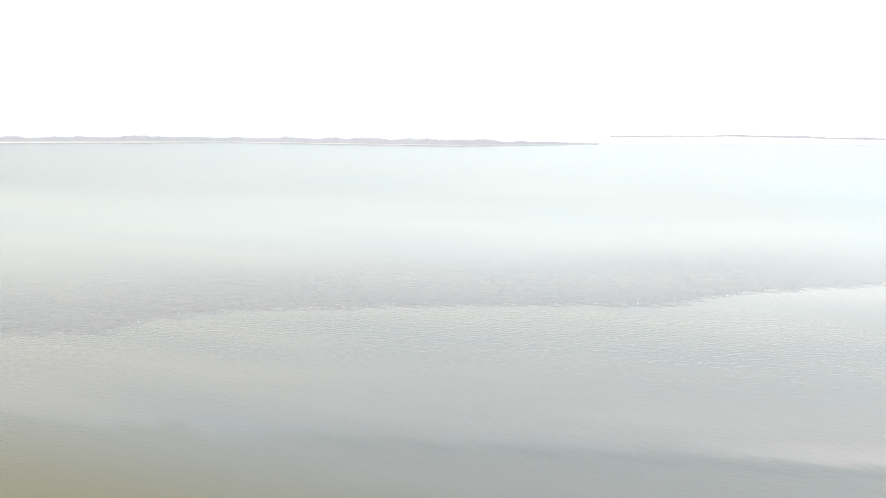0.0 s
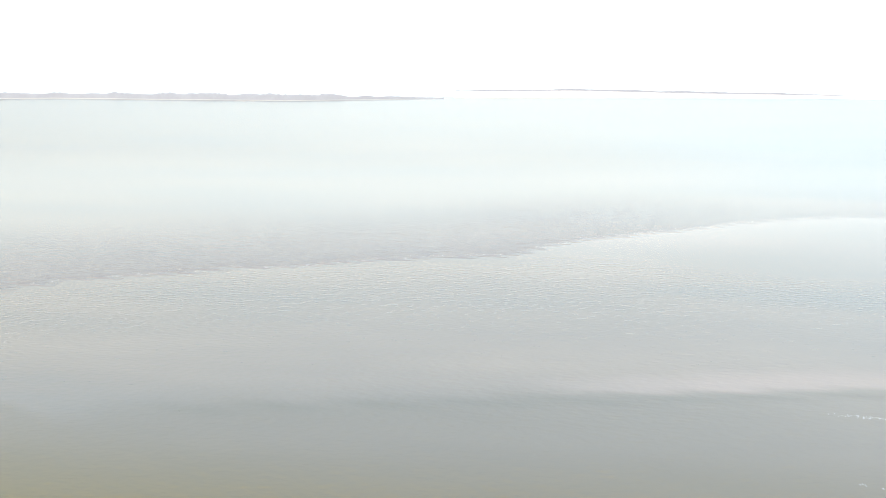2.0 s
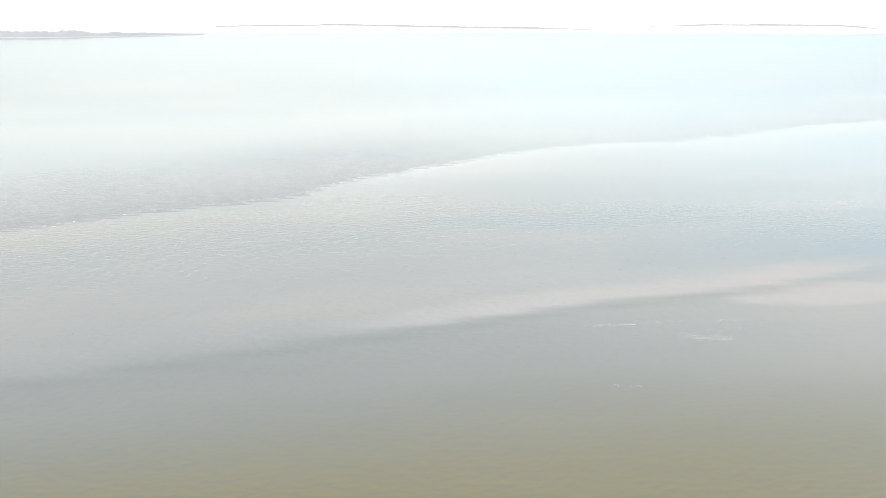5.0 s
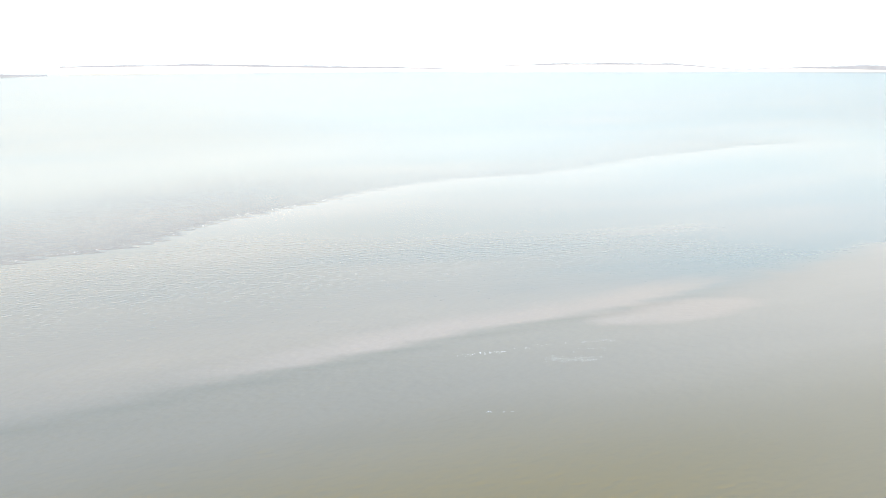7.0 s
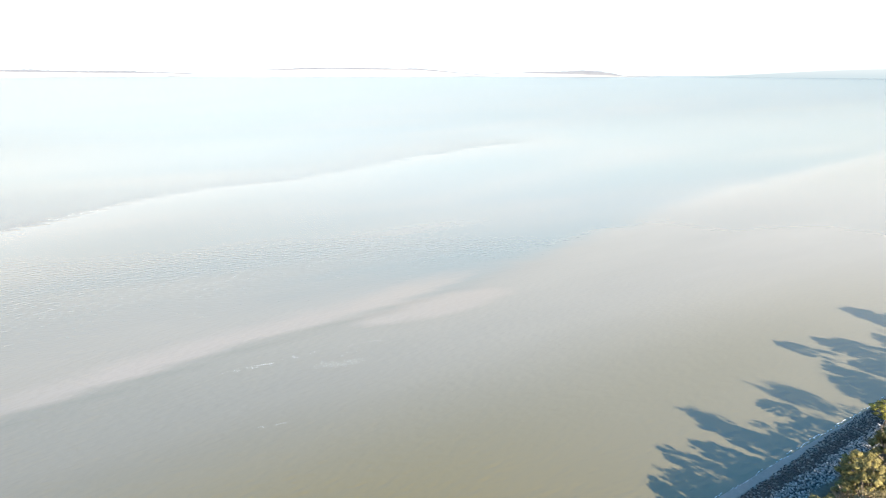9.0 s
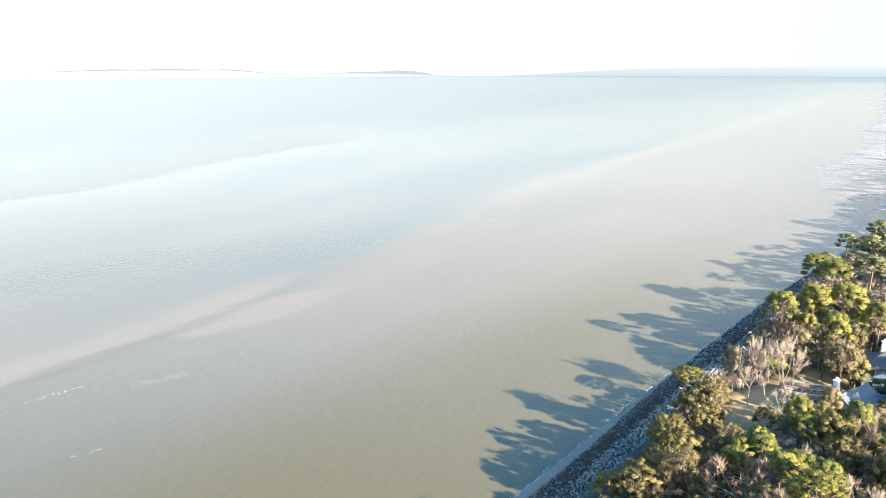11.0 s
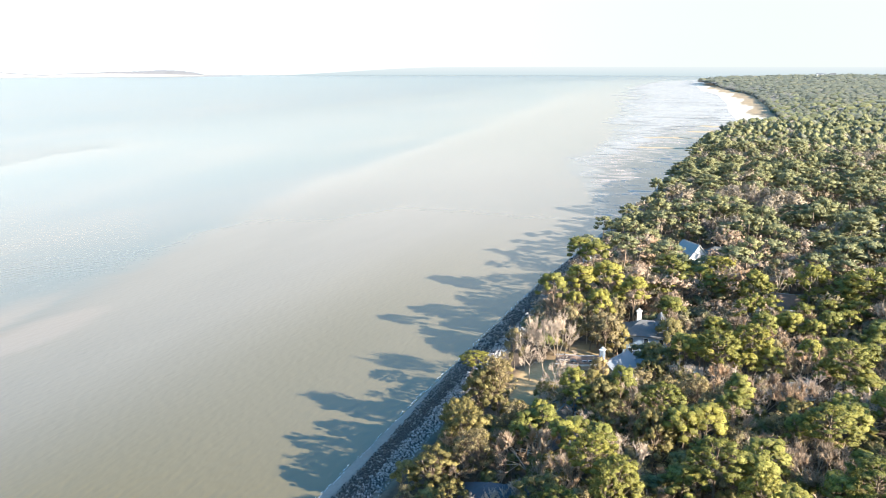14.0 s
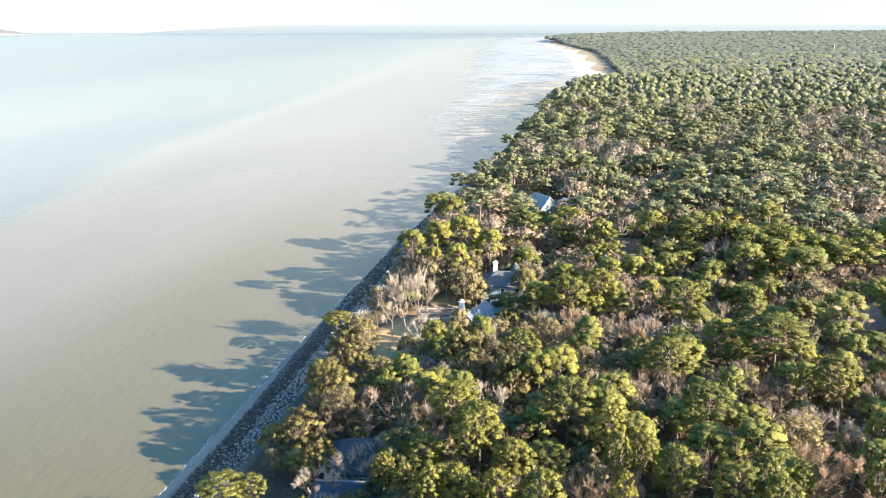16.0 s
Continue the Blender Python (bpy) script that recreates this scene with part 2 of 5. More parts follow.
# ---- mesh tools ----
def smooth(a, b, x):
    t = np.clip((np.asarray(x, float) - a) / (b - a), 0, 1)
    return t * t * (3 - 2 * t)


def mesh_of(name, verts, faces, *mats):
    me = bpy.data.meshes.new(name)
    me.from_pydata([tuple(v) for v in verts], [], [tuple(int(i) for i in f) for f in faces])
    for m in mats:
        me.materials.append(m)
    me.update()
    return me


def put(name, me, parent=None, label=""):
    ob = new(name, me)
    if parent is not None:
        ob.parent = parent
    if label:
        ob["label"] = label
    return ob


def part(name, bm, material, parent, label=""):
    me = bpy.data.meshes.new(name)
    bm.to_mesh(me)
    bm.free()
    me.materials.append(material)
    return put(name, me, parent, label)


def empty(name, m):
    ob = new(name)
    ob.empty_display_size = 0.5
    ob.matrix_world = m
    return ob


def box(x0, y0, z0, x1, y1, z1, bevel=0.0):
    bm = bmesh.new()
    bmesh.ops.create_cube(bm, size=1.0, matrix=Matrix.LocRotScale(((x0 + x1) / 2, (y0 + y1) / 2, (z0 + z1) / 2), None, (x1 - x0, y1 - y0, z1 - z0)))
    if bevel:
        bmesh.ops.bevel(bm, geom=bm.edges[:], offset=bevel, segments=1, affect="EDGES")
    return bm


def graded(lo, hi, centre, fine, growth=1.05):
    """Grid lines from lo to hi, close together about the centre and wider with distance."""
    def side(reach):
        s, d, out = 0.0, fine, []
        while s < reach:
            s += d
            d *= growth
            out.append(min(s, reach))
        return out
    return np.array([centre - s for s in reversed(side(centre - lo))] + [centre] + [centre + s for s in side(hi - centre)])


def sheet(name, xs, ys, height):
    """A sheet over grid lines with z = height(x, y); returns mesh and grid coordinates."""
    gx, gy = np.meshgrid(xs, ys, indexing="ij")
    gz = height(gx, gy)
    v = np.stack([gx.ravel(), gy.ravel(), gz.ravel()], 1)
    n = len(ys)
    i = (np.arange(len(xs) - 1)[:, None] * n + np.arange(n - 1)[None, :]).ravel()
    f = np.stack([i, i + n, i + n + 1, i + 1], 1)
    me = bpy.data.meshes.new(name)
    me.vertices.add(len(v))
    me.vertices.foreach_set("co", v.ravel())
    me.loops.add(f.size)
    me.loops.foreach_set("vertex_index", f.ravel())
    me.polygons.add(len(f))
    me.polygons.foreach_set("loop_start", np.arange(0, f.size, 4))
    me.update(calc_edges=True)
    me.validate()
    return me, gx.ravel(), gy.ravel()


def attribute(me, name, values):
    a = me.attributes.new(name, "FLOAT", "POINT")
    a.data.foreach_set("value", np.asarray(values, np.float32))


# ---- lie of the land ----
# Shoreline: how far x reaches at each y. The wood lies towards +x, the sound towards -x.
SHORE_Y = [-5000, -300, 60, 110, 150, 250, 320, 430, 650, 800, 910, 1000, 1100, 1300, 1580, 2000, 2420, 3030, 3500, 3800, 4200, 5000]
SHORE_X = [-300, -80, -66.5, -67.3, -68.2, -69, -66, -61, -61, -56, -58, -48, -44, -66, -84, -128, -205, -272, -170, 150, 900, 2600]
LAND = 3.4


def shore(y):
    return np.interp(y, SHORE_Y, SHORE_X)


def inland(x, y):
    return np.asarray(x, float) - shore(y)


def height(x, y):
    """Ground level: sloping sea bed, revetment bank, then nearly level land."""
    d = inland(x, y)
    far = smooth(560, 760, y)
    bank = np.where(d < 0, np.maximum(-3.0, 0.04 * d), LAND * smooth(0, 11.0, d))
    beach = np.where(d < 0, np.maximum(-3.0, 0.02 * d), 2.6 * smooth(0, 70.0, d))
    roll = 0.35 * np.sin(x * 0.031 + 1.0) * np.sin(y * 0.027) * smooth(12, 40, d)
    return bank * (1 - far) + beach * far + roll - 0.02


def to_line(x, y, line):
    """Distance from points to a bent line, and which side (positive towards +x)."""
    best, side = np.full(np.shape(x), 1e9), np.zeros(np.shape(x))
    for (ax, ay), (bx, by) in zip(line[:-1], line[1:]):
        ux, uy = bx - ax, by - ay
        t = np.clip(((x - ax) * ux + (y - ay) * uy) / (ux * ux + uy * uy), 0, 1)
        dx, dy = x - ax - t * ux, y - ay - t * uy
        d = np.hypot(dx, dy)
        s = np.sign(ux * dy - uy * dx) * -1.0
        side = np.where(d < best, s, side)
        best = np.minimum(best, d)
    return best, side


# ---- ground and water ----
def build_ground():
    me, gx, gy = sheet("ground", graded(-4000, 4000, -55, 1.5, 1.07), graded(-3500, 4950, 150, 4.0, 1.04), height)
    k = Mat("ground", 0.95)
    p = k.pos()
    mottled = k.mix(0.5, k.noise(p, 0.06, 4), k.noise(p, 1.1, 4))
    litter = k.ramp(mottled, [(0.3, (0.035, 0.023, 0.015)), (0.5, (0.072, 0.046, 0.029)), (0.72, (0.13, 0.086, 0.053))])
    sand = k.ramp(mottled, [(0.3, (0.50, 0.44, 0.35)), (0.7, (0.68, 0.61, 0.50))])
    marsh = k.ramp(mottled, [(0.3, (0.20, 0.14, 0.08)), (0.7, (0.34, 0.25, 0.14))])
    c = k.mix(k.attr("sand"), litter, sand)
    c = k.mix(k.attr("marsh"), c, marsh)
    wet = k.ramp(mottled, [(0.3, (0.21, 0.175, 0.15)), (0.7, (0.28, 0.24, 0.205))])
    c = k.mix(k.attr("wet"), c, wet)
    c = k.mix(k.attr("stone"), c, (0.035, 0.034, 0.033))
    k.color(k.mix(k.attr("lawn"), c, k.ramp(mottled, [(0.3, (0.27, 0.18, 0.085)), (0.7, (0.44, 0.31, 0.16))])))
    k.bump(k.noise(p, 2.0, 4), 0.5, 0.15)
    me.materials.append(k.m)
    d = inland(gx, gy)
    far = smooth(600, 760, gy)
    drive = np.zeros(len(gx))
    for cx, cy, rx, ry in DRIVES:
        drive = np.maximum(drive, 1 - smooth(0.8, 1.1, np.hypot((gx - cx) / rx, (gy - cy) / ry)))
    attribute(me, "sand", np.clip(1 - smooth(8, 14, d) * (1 - far) - far * smooth(34, 44, d + 9 * np.sin(gy * 0.021)) + drive, 0, 1))
    attribute(me, "wet", (1 - smooth(3.5, 7, d)) * (1 - far))
    attribute(me, "stone", smooth(2.2, 4.0, d) * (1 - smooth(11.6, 12.4, d)) * (1 - smooth(500, 560, gy)))
    attribute(me, "marsh", far * smooth(34, 44, d + 9 * np.sin(gy * 0.021)) * (1 - smooth(80, 110, d)) * smooth(880, 960, gy))
    lawn = np.zeros(len(gx))
    for cx, cy, rx, ry in LAWNS:
        lawn = np.maximum(lawn, 1 - smooth(0.75, 1.15, np.hypot((gx - cx) / rx, (gy - cy) / ry)))
    attribute(me, "lawn", lawn)
    return tagged(put("ground", me), "leaf-strewn sandy ground under the wood", "ground", kind="structure")


DRIVES = [(-12, 182, 7, 4), (-3, 237, 6, 3), (47, 98, 3, 5)]
LAWNS = [(-43, 160, 7, 15), (-38, 180, 7, 9), (10, 330, 10, 6)]
CHOP_LINE = [(-180, -420), (-200, -262), (-214, -232), (-224, -205), (-244, -211), (-257, -199), (-273, -177), (-296, -130), (-303, -102),
             (-321, -72), (-340, -12), (-380, 22), (-410, 72), (-454, 139), (-466, 180), (-468, 240), (-526, 390), (-559, 491), (-560, 649)]
BAR_LINE = [(-155, -110), (-166, -58), (-173, -20), (-182, 37), (-190, 78), (-194, 127), (-212, 209), (-224, 275)]
PALE_LINE = [(-236, 300), (-262, 420), (-274, 564), (-318, 952), (-380, 1400), (-436, 1831)]


def build_water():
    xs = graded(-4950, 40, -250, 2.3, 1.024)
    me, gx, gy = sheet("water", xs[xs < 30], graded(-4950, 4950, 80, 4.0, 1.024), lambda x, y: 0 * x)
    wob = np.array([noise.noise((x * 0.03, y * 0.03, 0.5)) + 0.6 * noise.noise((x * 0.11, y * 0.11, 3.5)) for x, y in zip(gx, gy)]) * 4.0
    d, side = to_line(gx + wob, gy, CHOP_LINE)
    beyond = np.where(side < 0, 1.0, 0.0)
    attribute(me, "chop", beyond * (0.35 * np.exp(-d / 12.0) + 0.65 * (1 - smooth(0, 190, d))) * (1 - 0.65 * smooth(-40, 140, gy)) * (1 - smooth(480, 640, gy)))
    # Where the slick's painted sheen lies, on the near side of the line.
    attribute(me, "calm_sheen", (1 - beyond) * (0.55 * np.exp(-d / 14.0) + 0.45 * (1 - smooth(3, 75, d))) * smooth(-40, 60, gy) * (1 - smooth(540, 648, gy)))
    db, sb = to_line(gx, gy, BAR_LINE)
    sd = np.where(sb < 0, db, -db)
    along = smooth(-40, 60, gy) * (1 - smooth(140, 200, gy))
    bar = along * smooth(1, 4, sd) * (1 - smooth(7, 24, sd))
    lobe = 1 - smooth(0.7, 1.05, np.hypot((gx + 188) / 10, (gy - 143) / 36))
    attribute(me, "shoal", np.clip(0.8 * bar + 0.78 * lobe * (sd < 0), 0, 1))
    attribute(me, "deep", np.exp(-((sd + 1.2) / 2.4) ** 2) * (1 - smooth(110, 210, gy)) * smooth(-115, -60, gy) * 0.42)
    off = shore(gy) - gx
    attribute(me, "brown", (1 - smooth(32, 82 + 14 * smooth(-30, 60, gy), off)) * (1 - smooth(150, 420, gy)) * (1 - 0.15 * smooth(-30, 40, gy) - 0.3 * smooth(50, 140, gy)))
    attribute(me, "wind", smooth(230, 800, off))
    attribute(me, "ripple", (1 - 0.4 * smooth(20, 170, gy) * (1 - smooth(110, 260, off))) * (1 - 0.9 * smooth(210, 360, np.hypot(gx, gy))))
    dp, sp = to_line(gx + wob * 2, gy, BAR_LINE[:-1] + PALE_LINE)
    attribute(me, "silty", smooth(-14, 10, np.where(sp > 0, dp, -dp)))
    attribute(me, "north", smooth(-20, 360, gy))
    # How much of the painted distance blue the far water takes.
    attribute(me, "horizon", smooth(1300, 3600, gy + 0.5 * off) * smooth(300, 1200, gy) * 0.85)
    dq, sq = to_line(gx + wob * 1.5, gy, PALE_LINE)
    attribute(me, "pale", np.exp(-(dq / (5 + 0.012 * gy)) ** 2) * smooth(300, 420, gy) * 0.8)
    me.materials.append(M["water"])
    return tagged(put("water", me), "silty grey-brown tidal water with small ripples", "water", kind="structure")


def build_flat():
    """Wet sand laid bare by the tide off the far beach, dipping under the water at its ragged outer edge."""
    def edge(y):
        return np.interp(y, [380, 450, 520, 700, 1014, 1500, 2240, 3400, 3724], [-84, -108, -126, -180, -262, -340, -480, -560, -480])
    t = np.linspace(0, 1, 100)
    ys = np.concatenate([np.linspace(372, 1000, 200), np.linspace(1010, 3800, 150)])
    v, f, bare, inner = [], [], [], []
    for j, y in enumerate(ys):
        e, s = float(edge(y)), float(shore(y)) + 6
        start = float(smooth(372, 560, y))
        for k in t:
            x = e + (s - e) * k
            patch = noise.noise((x * 0.010, y * 0.018, 2.0)) + 0.5 * noise.noise((x * 0.03, y * 0.06, 9.0))
            close = 1 - float(smooth(560, 760, y))
            v.append((x, y, -0.05 + 0.16 * k + 0.045 * close * start + 0.03 * patch * (1 - k)))
            bare.append(float(smooth(0.10, 0.55, k * (0.4 + 0.6 * start) + 0.22 * patch + 0.12 * close)))
            inner.append(float(smooth(0.45, 0.80, k + 0.25 * patch + 0.34 * close)) * (1 - float(smooth(760, 1150, y))))
    n = len(t)
    for j in range(len(ys) - 1):
        for k in range(n - 1):
            a = j * n + k
            f.append((a, a + 1, a + n + 1, a + n))
    me = mesh_of("tidal_flat", v, f, M["flat"])
    attribute(me, "bare", bare)
    attribute(me, "inner", inner)
    p = np.array(v)
    ragged = np.array([noise.noise((x * 0.06, y * 0.03, 4.0)) + 0.5 * noise.noise((x * 0.17, y * 0.09, 7.0)) for x, y, _z in v])

    def streak(ax, ay, bx, by, wide):
        d, _side = to_line(p[:, 0], p[:, 1] + ragged * wide * 1.2, [(ax, ay), (bx, by)])
        return 1 - smooth(0.5, 1.1, d / wide)
    attribute(me, "bar", np.maximum.reduce([streak(-104, 716, -50, 728, 7), streak(-112, 818, -50, 834, 9), streak(-75, 905, -48, 930, 12), streak(-70, 985, -40, 1010, 12), streak(-80, 2000, -150, 2500, 30)]))
    attribute(me, "shell", np.maximum.reduce([streak(-88, 580, -54, 590, 6), streak(-76, 628, -60, 634, 4), streak(-98, 455, -78, 470, 5), streak(-90, 420, -72, 432, 4), streak(-100, 1120, -72, 1150, 12), streak(-112, 960, -84, 985, 7)]))
    return tagged(put("tidal_flat", me), "pale ribbed wet sand flat bared by the tide", "sand flat", kind="structure")


def far_shore(name, label, line, depth, seed=1):
    """A low wooded shore far over the water, from rows of (x, y, foot, top): an added pale rise for sand and white
    haze, and a ragged canopy on it.
    """
    rng = np.random.default_rng(seed)
    root = empty(name, pose(line[0][0], line[0][1], 0))
    o = np.array(root.matrix_world.translation)
    pts = []
    for a, b in zip(line[:-1], line[1:]):
        n = max(2, int(math.hypot(b[0] - a[0], b[1] - a[1]) / 9))
        pts += [tuple(p + (q - p) * i / n for p, q in zip(a, b)) for i in range(n)]
    pts.append(line[-1])
    m = len(pts)
    rim, canopy = [], []
    for i, (x, y, foot, top) in enumerate(pts):
        r = math.hypot(x, y)
        ux, uy = x / r, y / r
        h = (top - foot) * (0.8 + 0.35 * noise.noise((i * 0.07, seed * 3.1, 0))) * rng.uniform(0.85, 1.1)
        rim += [(x - ux * 30, y - uy * 30, -0.5), (x, y, foot), (x + ux * depth, y + uy * depth, foot)]
        canopy += [(x, y, foot), (x + ux * 4, y + uy * 4, foot + h * 0.8), (x + ux * depth * 0.5, y + uy * depth * 0.5, foot + h), (x + ux * depth, y + uy * depth, foot)]

    def strip(k):
        return [(a * k + b, a * k + b + 1, (a + 1) * k + b + 1, (a + 1) * k + b) for a in range(m - 1) for b in range(k - 1)]
    put("sand_rise", mesh_of("sand_rise", np.array(rim) - o, strip(3), M["sand_and_haze"]), root)
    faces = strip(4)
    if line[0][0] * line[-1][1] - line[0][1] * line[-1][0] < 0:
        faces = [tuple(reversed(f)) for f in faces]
    woods = mesh_of("woods", np.array(canopy) - o, faces, M["hazed_wood"])
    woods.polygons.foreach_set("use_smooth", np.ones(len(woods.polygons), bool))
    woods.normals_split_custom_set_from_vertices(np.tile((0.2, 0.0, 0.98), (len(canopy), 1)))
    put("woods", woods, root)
    return tagged(root, label, "far shore", kind="structure")


def sea_backdrop():
    """Added upright strip that glows to paint the rim of open sea under the skyline."""
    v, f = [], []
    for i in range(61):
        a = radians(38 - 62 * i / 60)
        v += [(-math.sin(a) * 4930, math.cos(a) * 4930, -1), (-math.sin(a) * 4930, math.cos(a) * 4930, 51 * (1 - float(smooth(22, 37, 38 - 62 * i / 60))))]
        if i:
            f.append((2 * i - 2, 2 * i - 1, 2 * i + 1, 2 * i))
    return tagged(put("backdrop", mesh_of("backdrop", v, f, M["sea_rim_glow"])), "glowing pale blue backdrop strip for the rim of open sea", "backdrop", kind="structure")


# Emission, paler upward, paints the hazy skyline; nothing real glows here.
M["sea_rim_glow"] = Mat("sea_rim_glow").m
rim_glow = M["sea_rim_glow"].node_tree.nodes.new("ShaderNodeEmission")
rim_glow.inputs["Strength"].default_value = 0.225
rim_nodes, rim_links = M["sea_rim_glow"].node_tree.nodes, M["sea_rim_glow"].node_tree.links
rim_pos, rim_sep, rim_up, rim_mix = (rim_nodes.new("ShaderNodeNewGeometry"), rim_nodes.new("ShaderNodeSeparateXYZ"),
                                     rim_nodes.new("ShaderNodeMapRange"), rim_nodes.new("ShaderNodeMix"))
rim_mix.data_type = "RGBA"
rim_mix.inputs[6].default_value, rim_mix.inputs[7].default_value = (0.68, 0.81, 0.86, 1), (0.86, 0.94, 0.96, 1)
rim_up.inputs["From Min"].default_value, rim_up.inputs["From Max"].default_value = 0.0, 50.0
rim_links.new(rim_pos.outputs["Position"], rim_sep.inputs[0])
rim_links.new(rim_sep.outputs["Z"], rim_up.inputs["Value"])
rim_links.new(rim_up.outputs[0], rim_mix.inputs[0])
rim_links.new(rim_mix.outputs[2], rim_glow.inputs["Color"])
M["sea_rim_glow"].node_tree.links.new(rim_glow.outputs[0], M["sea_rim_glow"].node_tree.nodes["Material Output"].inputs["Surface"])
# Both far-shore colours carry painted haze: white under the woods, blue-grey on them.
M["sand_and_haze"] = simple("sand_and_haze", (0.215, 0.21, 0.20), 0.9, 0.08, 0.05)
M["hazed_wood"] = simple("hazed_wood", (0.135, 0.142, 0.158), 0.95, 0.12, 0.02)


# ---- trees ----
ICO_V = np.array([(0, 0, 1)] + [(0.894 * math.cos(a), 0.894 * math.sin(a), 0.447) for a in np.arange(5) * 1.2566]
                 + [(0.894 * math.cos(a), 0.894 * math.sin(a), -0.447) for a in np.arange(5) * 1.2566 + 0.6283] + [(0, 0, -1)])
ICO_F = np.array([(0, 1 + i, 1 + (i + 1) % 5) for i in range(5)] + [(1 + i, 6 + i, 1 + (i + 1) % 5) for i in range(5)]
                 + [(1 + (i + 1) % 5, 6 + i, 6 + (i + 1) % 5) for i in range(5)] + [(11, 6 + (i + 1) % 5, 6 + i) for i in range(5)])


OCT_V = np.array([(1, 0, 0), (0, 1, 0), (-1, 0, 0), (0, -1, 0), (0, 0, 1), (0, 0, -1)], float)
OCT_F = np.array([(i, (i + 1) % 4, 4) for i in range(4)] + [((i + 1) % 4, i, 5) for i in range(4)])


def fast_mesh(name, v, f, *mats, normals=None):
    """Triangles from arrays, with soft normals where given."""
    v, f = np.asarray(v, np.float32), np.asarray(f, np.int32)
    me = bpy.data.meshes.new(name)
    me.vertices.add(len(v))
    me.vertices.foreach_set("co", v.ravel())
    me.loops.add(f.size)
    me.loops.foreach_set("vertex_index", f.ravel())
    me.polygons.add(len(f))
    me.polygons.foreach_set("loop_start", np.arange(0, f.size, 3))
    me.update(calc_edges=True)
    for m in mats:
        me.materials.append(m)
    if normals is not None:
        me.polygons.foreach_set("use_smooth", np.ones(len(f), bool))
        me.normals_split_custom_set_from_vertices(np.asarray(normals, np.float32))
    return me


def sprays(rng, centres, radii, count, size, flat=0.8, core=0.72):
    """Clumps of foliage: a rough inner mass and many small leaf sprays standing out of it. Gives points, faces and soft normals."""
    vs, fs, ns, base = [], [], [], 0
    cs = np.array(centres)
    heart = cs.mean(0) - (0, 0, 0.25 * (cs[:, 2].max() - cs[:, 2].min()))
    for c, r in zip(centres, radii):
        lean = (c - heart) / (np.linalg.norm(c - heart) + 1e-6)
        jit = rng.uniform(0.8, 1.25, (6, 1))
        vs.append(c + OCT_V * jit * r * core * (1, 1, flat))
        ns.append(OCT_V * 0.9 + lean * 0.7)
        fs.append(OCT_F + base)
        base += 6
        out = rng.normal(size=(count, 3))
        out[:, 2] = np.where(out[:, 2] < -0.3, -out[:, 2], out[:, 2])
        out /= np.linalg.norm(out, axis=1, keepdims=True)
        p = c + out * r * rng.uniform(0.62, 1.08, (count, 1)) * (1, 1, flat)
        nrm = out + rng.normal(scale=0.55, size=(count, 3))
        nrm /= np.linalg.norm(nrm, axis=1, keepdims=True)
        a = np.cross(nrm, rng.normal(size=(count, 3)))
        a /= np.linalg.norm(a, axis=1, keepdims=True) + 1e-9
        b = np.cross(nrm, a)
        s = size * rng.uniform(0.6, 1.35, (count, 1))
        soft = out * 0.6 + lean * 0.45 + nrm * 0.85
        flip = (soft * nrm).sum(1, keepdims=True) < 0
        b = np.where(flip, -b, b)
        tri = np.stack([p + a * s, p - a * s * 0.6 + b * s * 0.75, p - a * s * 0.5 - b * s * 0.8], 1)
        vs.append(tri.reshape(-1, 3))
        ns.append(np.repeat(soft, 3, 0))
        fs.append(np.arange(count * 3).reshape(-1, 3) + base)
        base += count * 3
    n = np.concatenate(ns)
    return np.concatenate(vs), np.concatenate(fs), n / (np.linalg.norm(n, axis=1, keepdims=True) + 1e-9)


def billow(rng, c, r, flat, rings, segs, heart, rough=0.36, soft=0.0):
    """One rounded, creased mass of foliage, open underneath."""
    seed = rng.uniform(0, 90)
    d = [(0.0, 0.0, 1.0)]
    for i in range(1, rings):
        up = 1.0 - 1.5 * (i / (rings - 1)) ** 1.35
        ring = math.sqrt(max(0.0, 1 - up * up))
        d += [(ring * math.cos(a), ring * math.sin(a), up) for a in (np.arange(segs) + 0.5 * (i % 2)) * 2 * math.pi / segs]
    d = np.array(d)
    k = np.array([1.12 - rough * abs(noise.noise((u * 2.3 + seed, v * 2.3, w * 2.3))) * 2.0 + 0.25 * rough * noise.noise((u * 6, v * 6 + seed, w * 6)) for u, v, w in d])
    lean = (c - heart) / (np.linalg.norm(c - heart) + 1e-6)
    n = d * (0.75 - 0.4 * soft) + lean * 0.6 + (0.12 * soft, 0, 0.25)
    f = [(0, 1 + i, 1 + (i + 1) % segs) for i in range(segs)]
    for j in range(rings - 2):
        a, b = 1 + j * segs, 1 + (j + 1) * segs
        for i in range(segs):
            i1 = (i + 1) % segs
            f += [(a + i, b + i, b + i1), (a + i, b + i1, a + i1)]
    return c + d * k[:, None] * r * (1, 1, flat), np.array(f), n / np.linalg.norm(n, axis=1, keepdims=True)


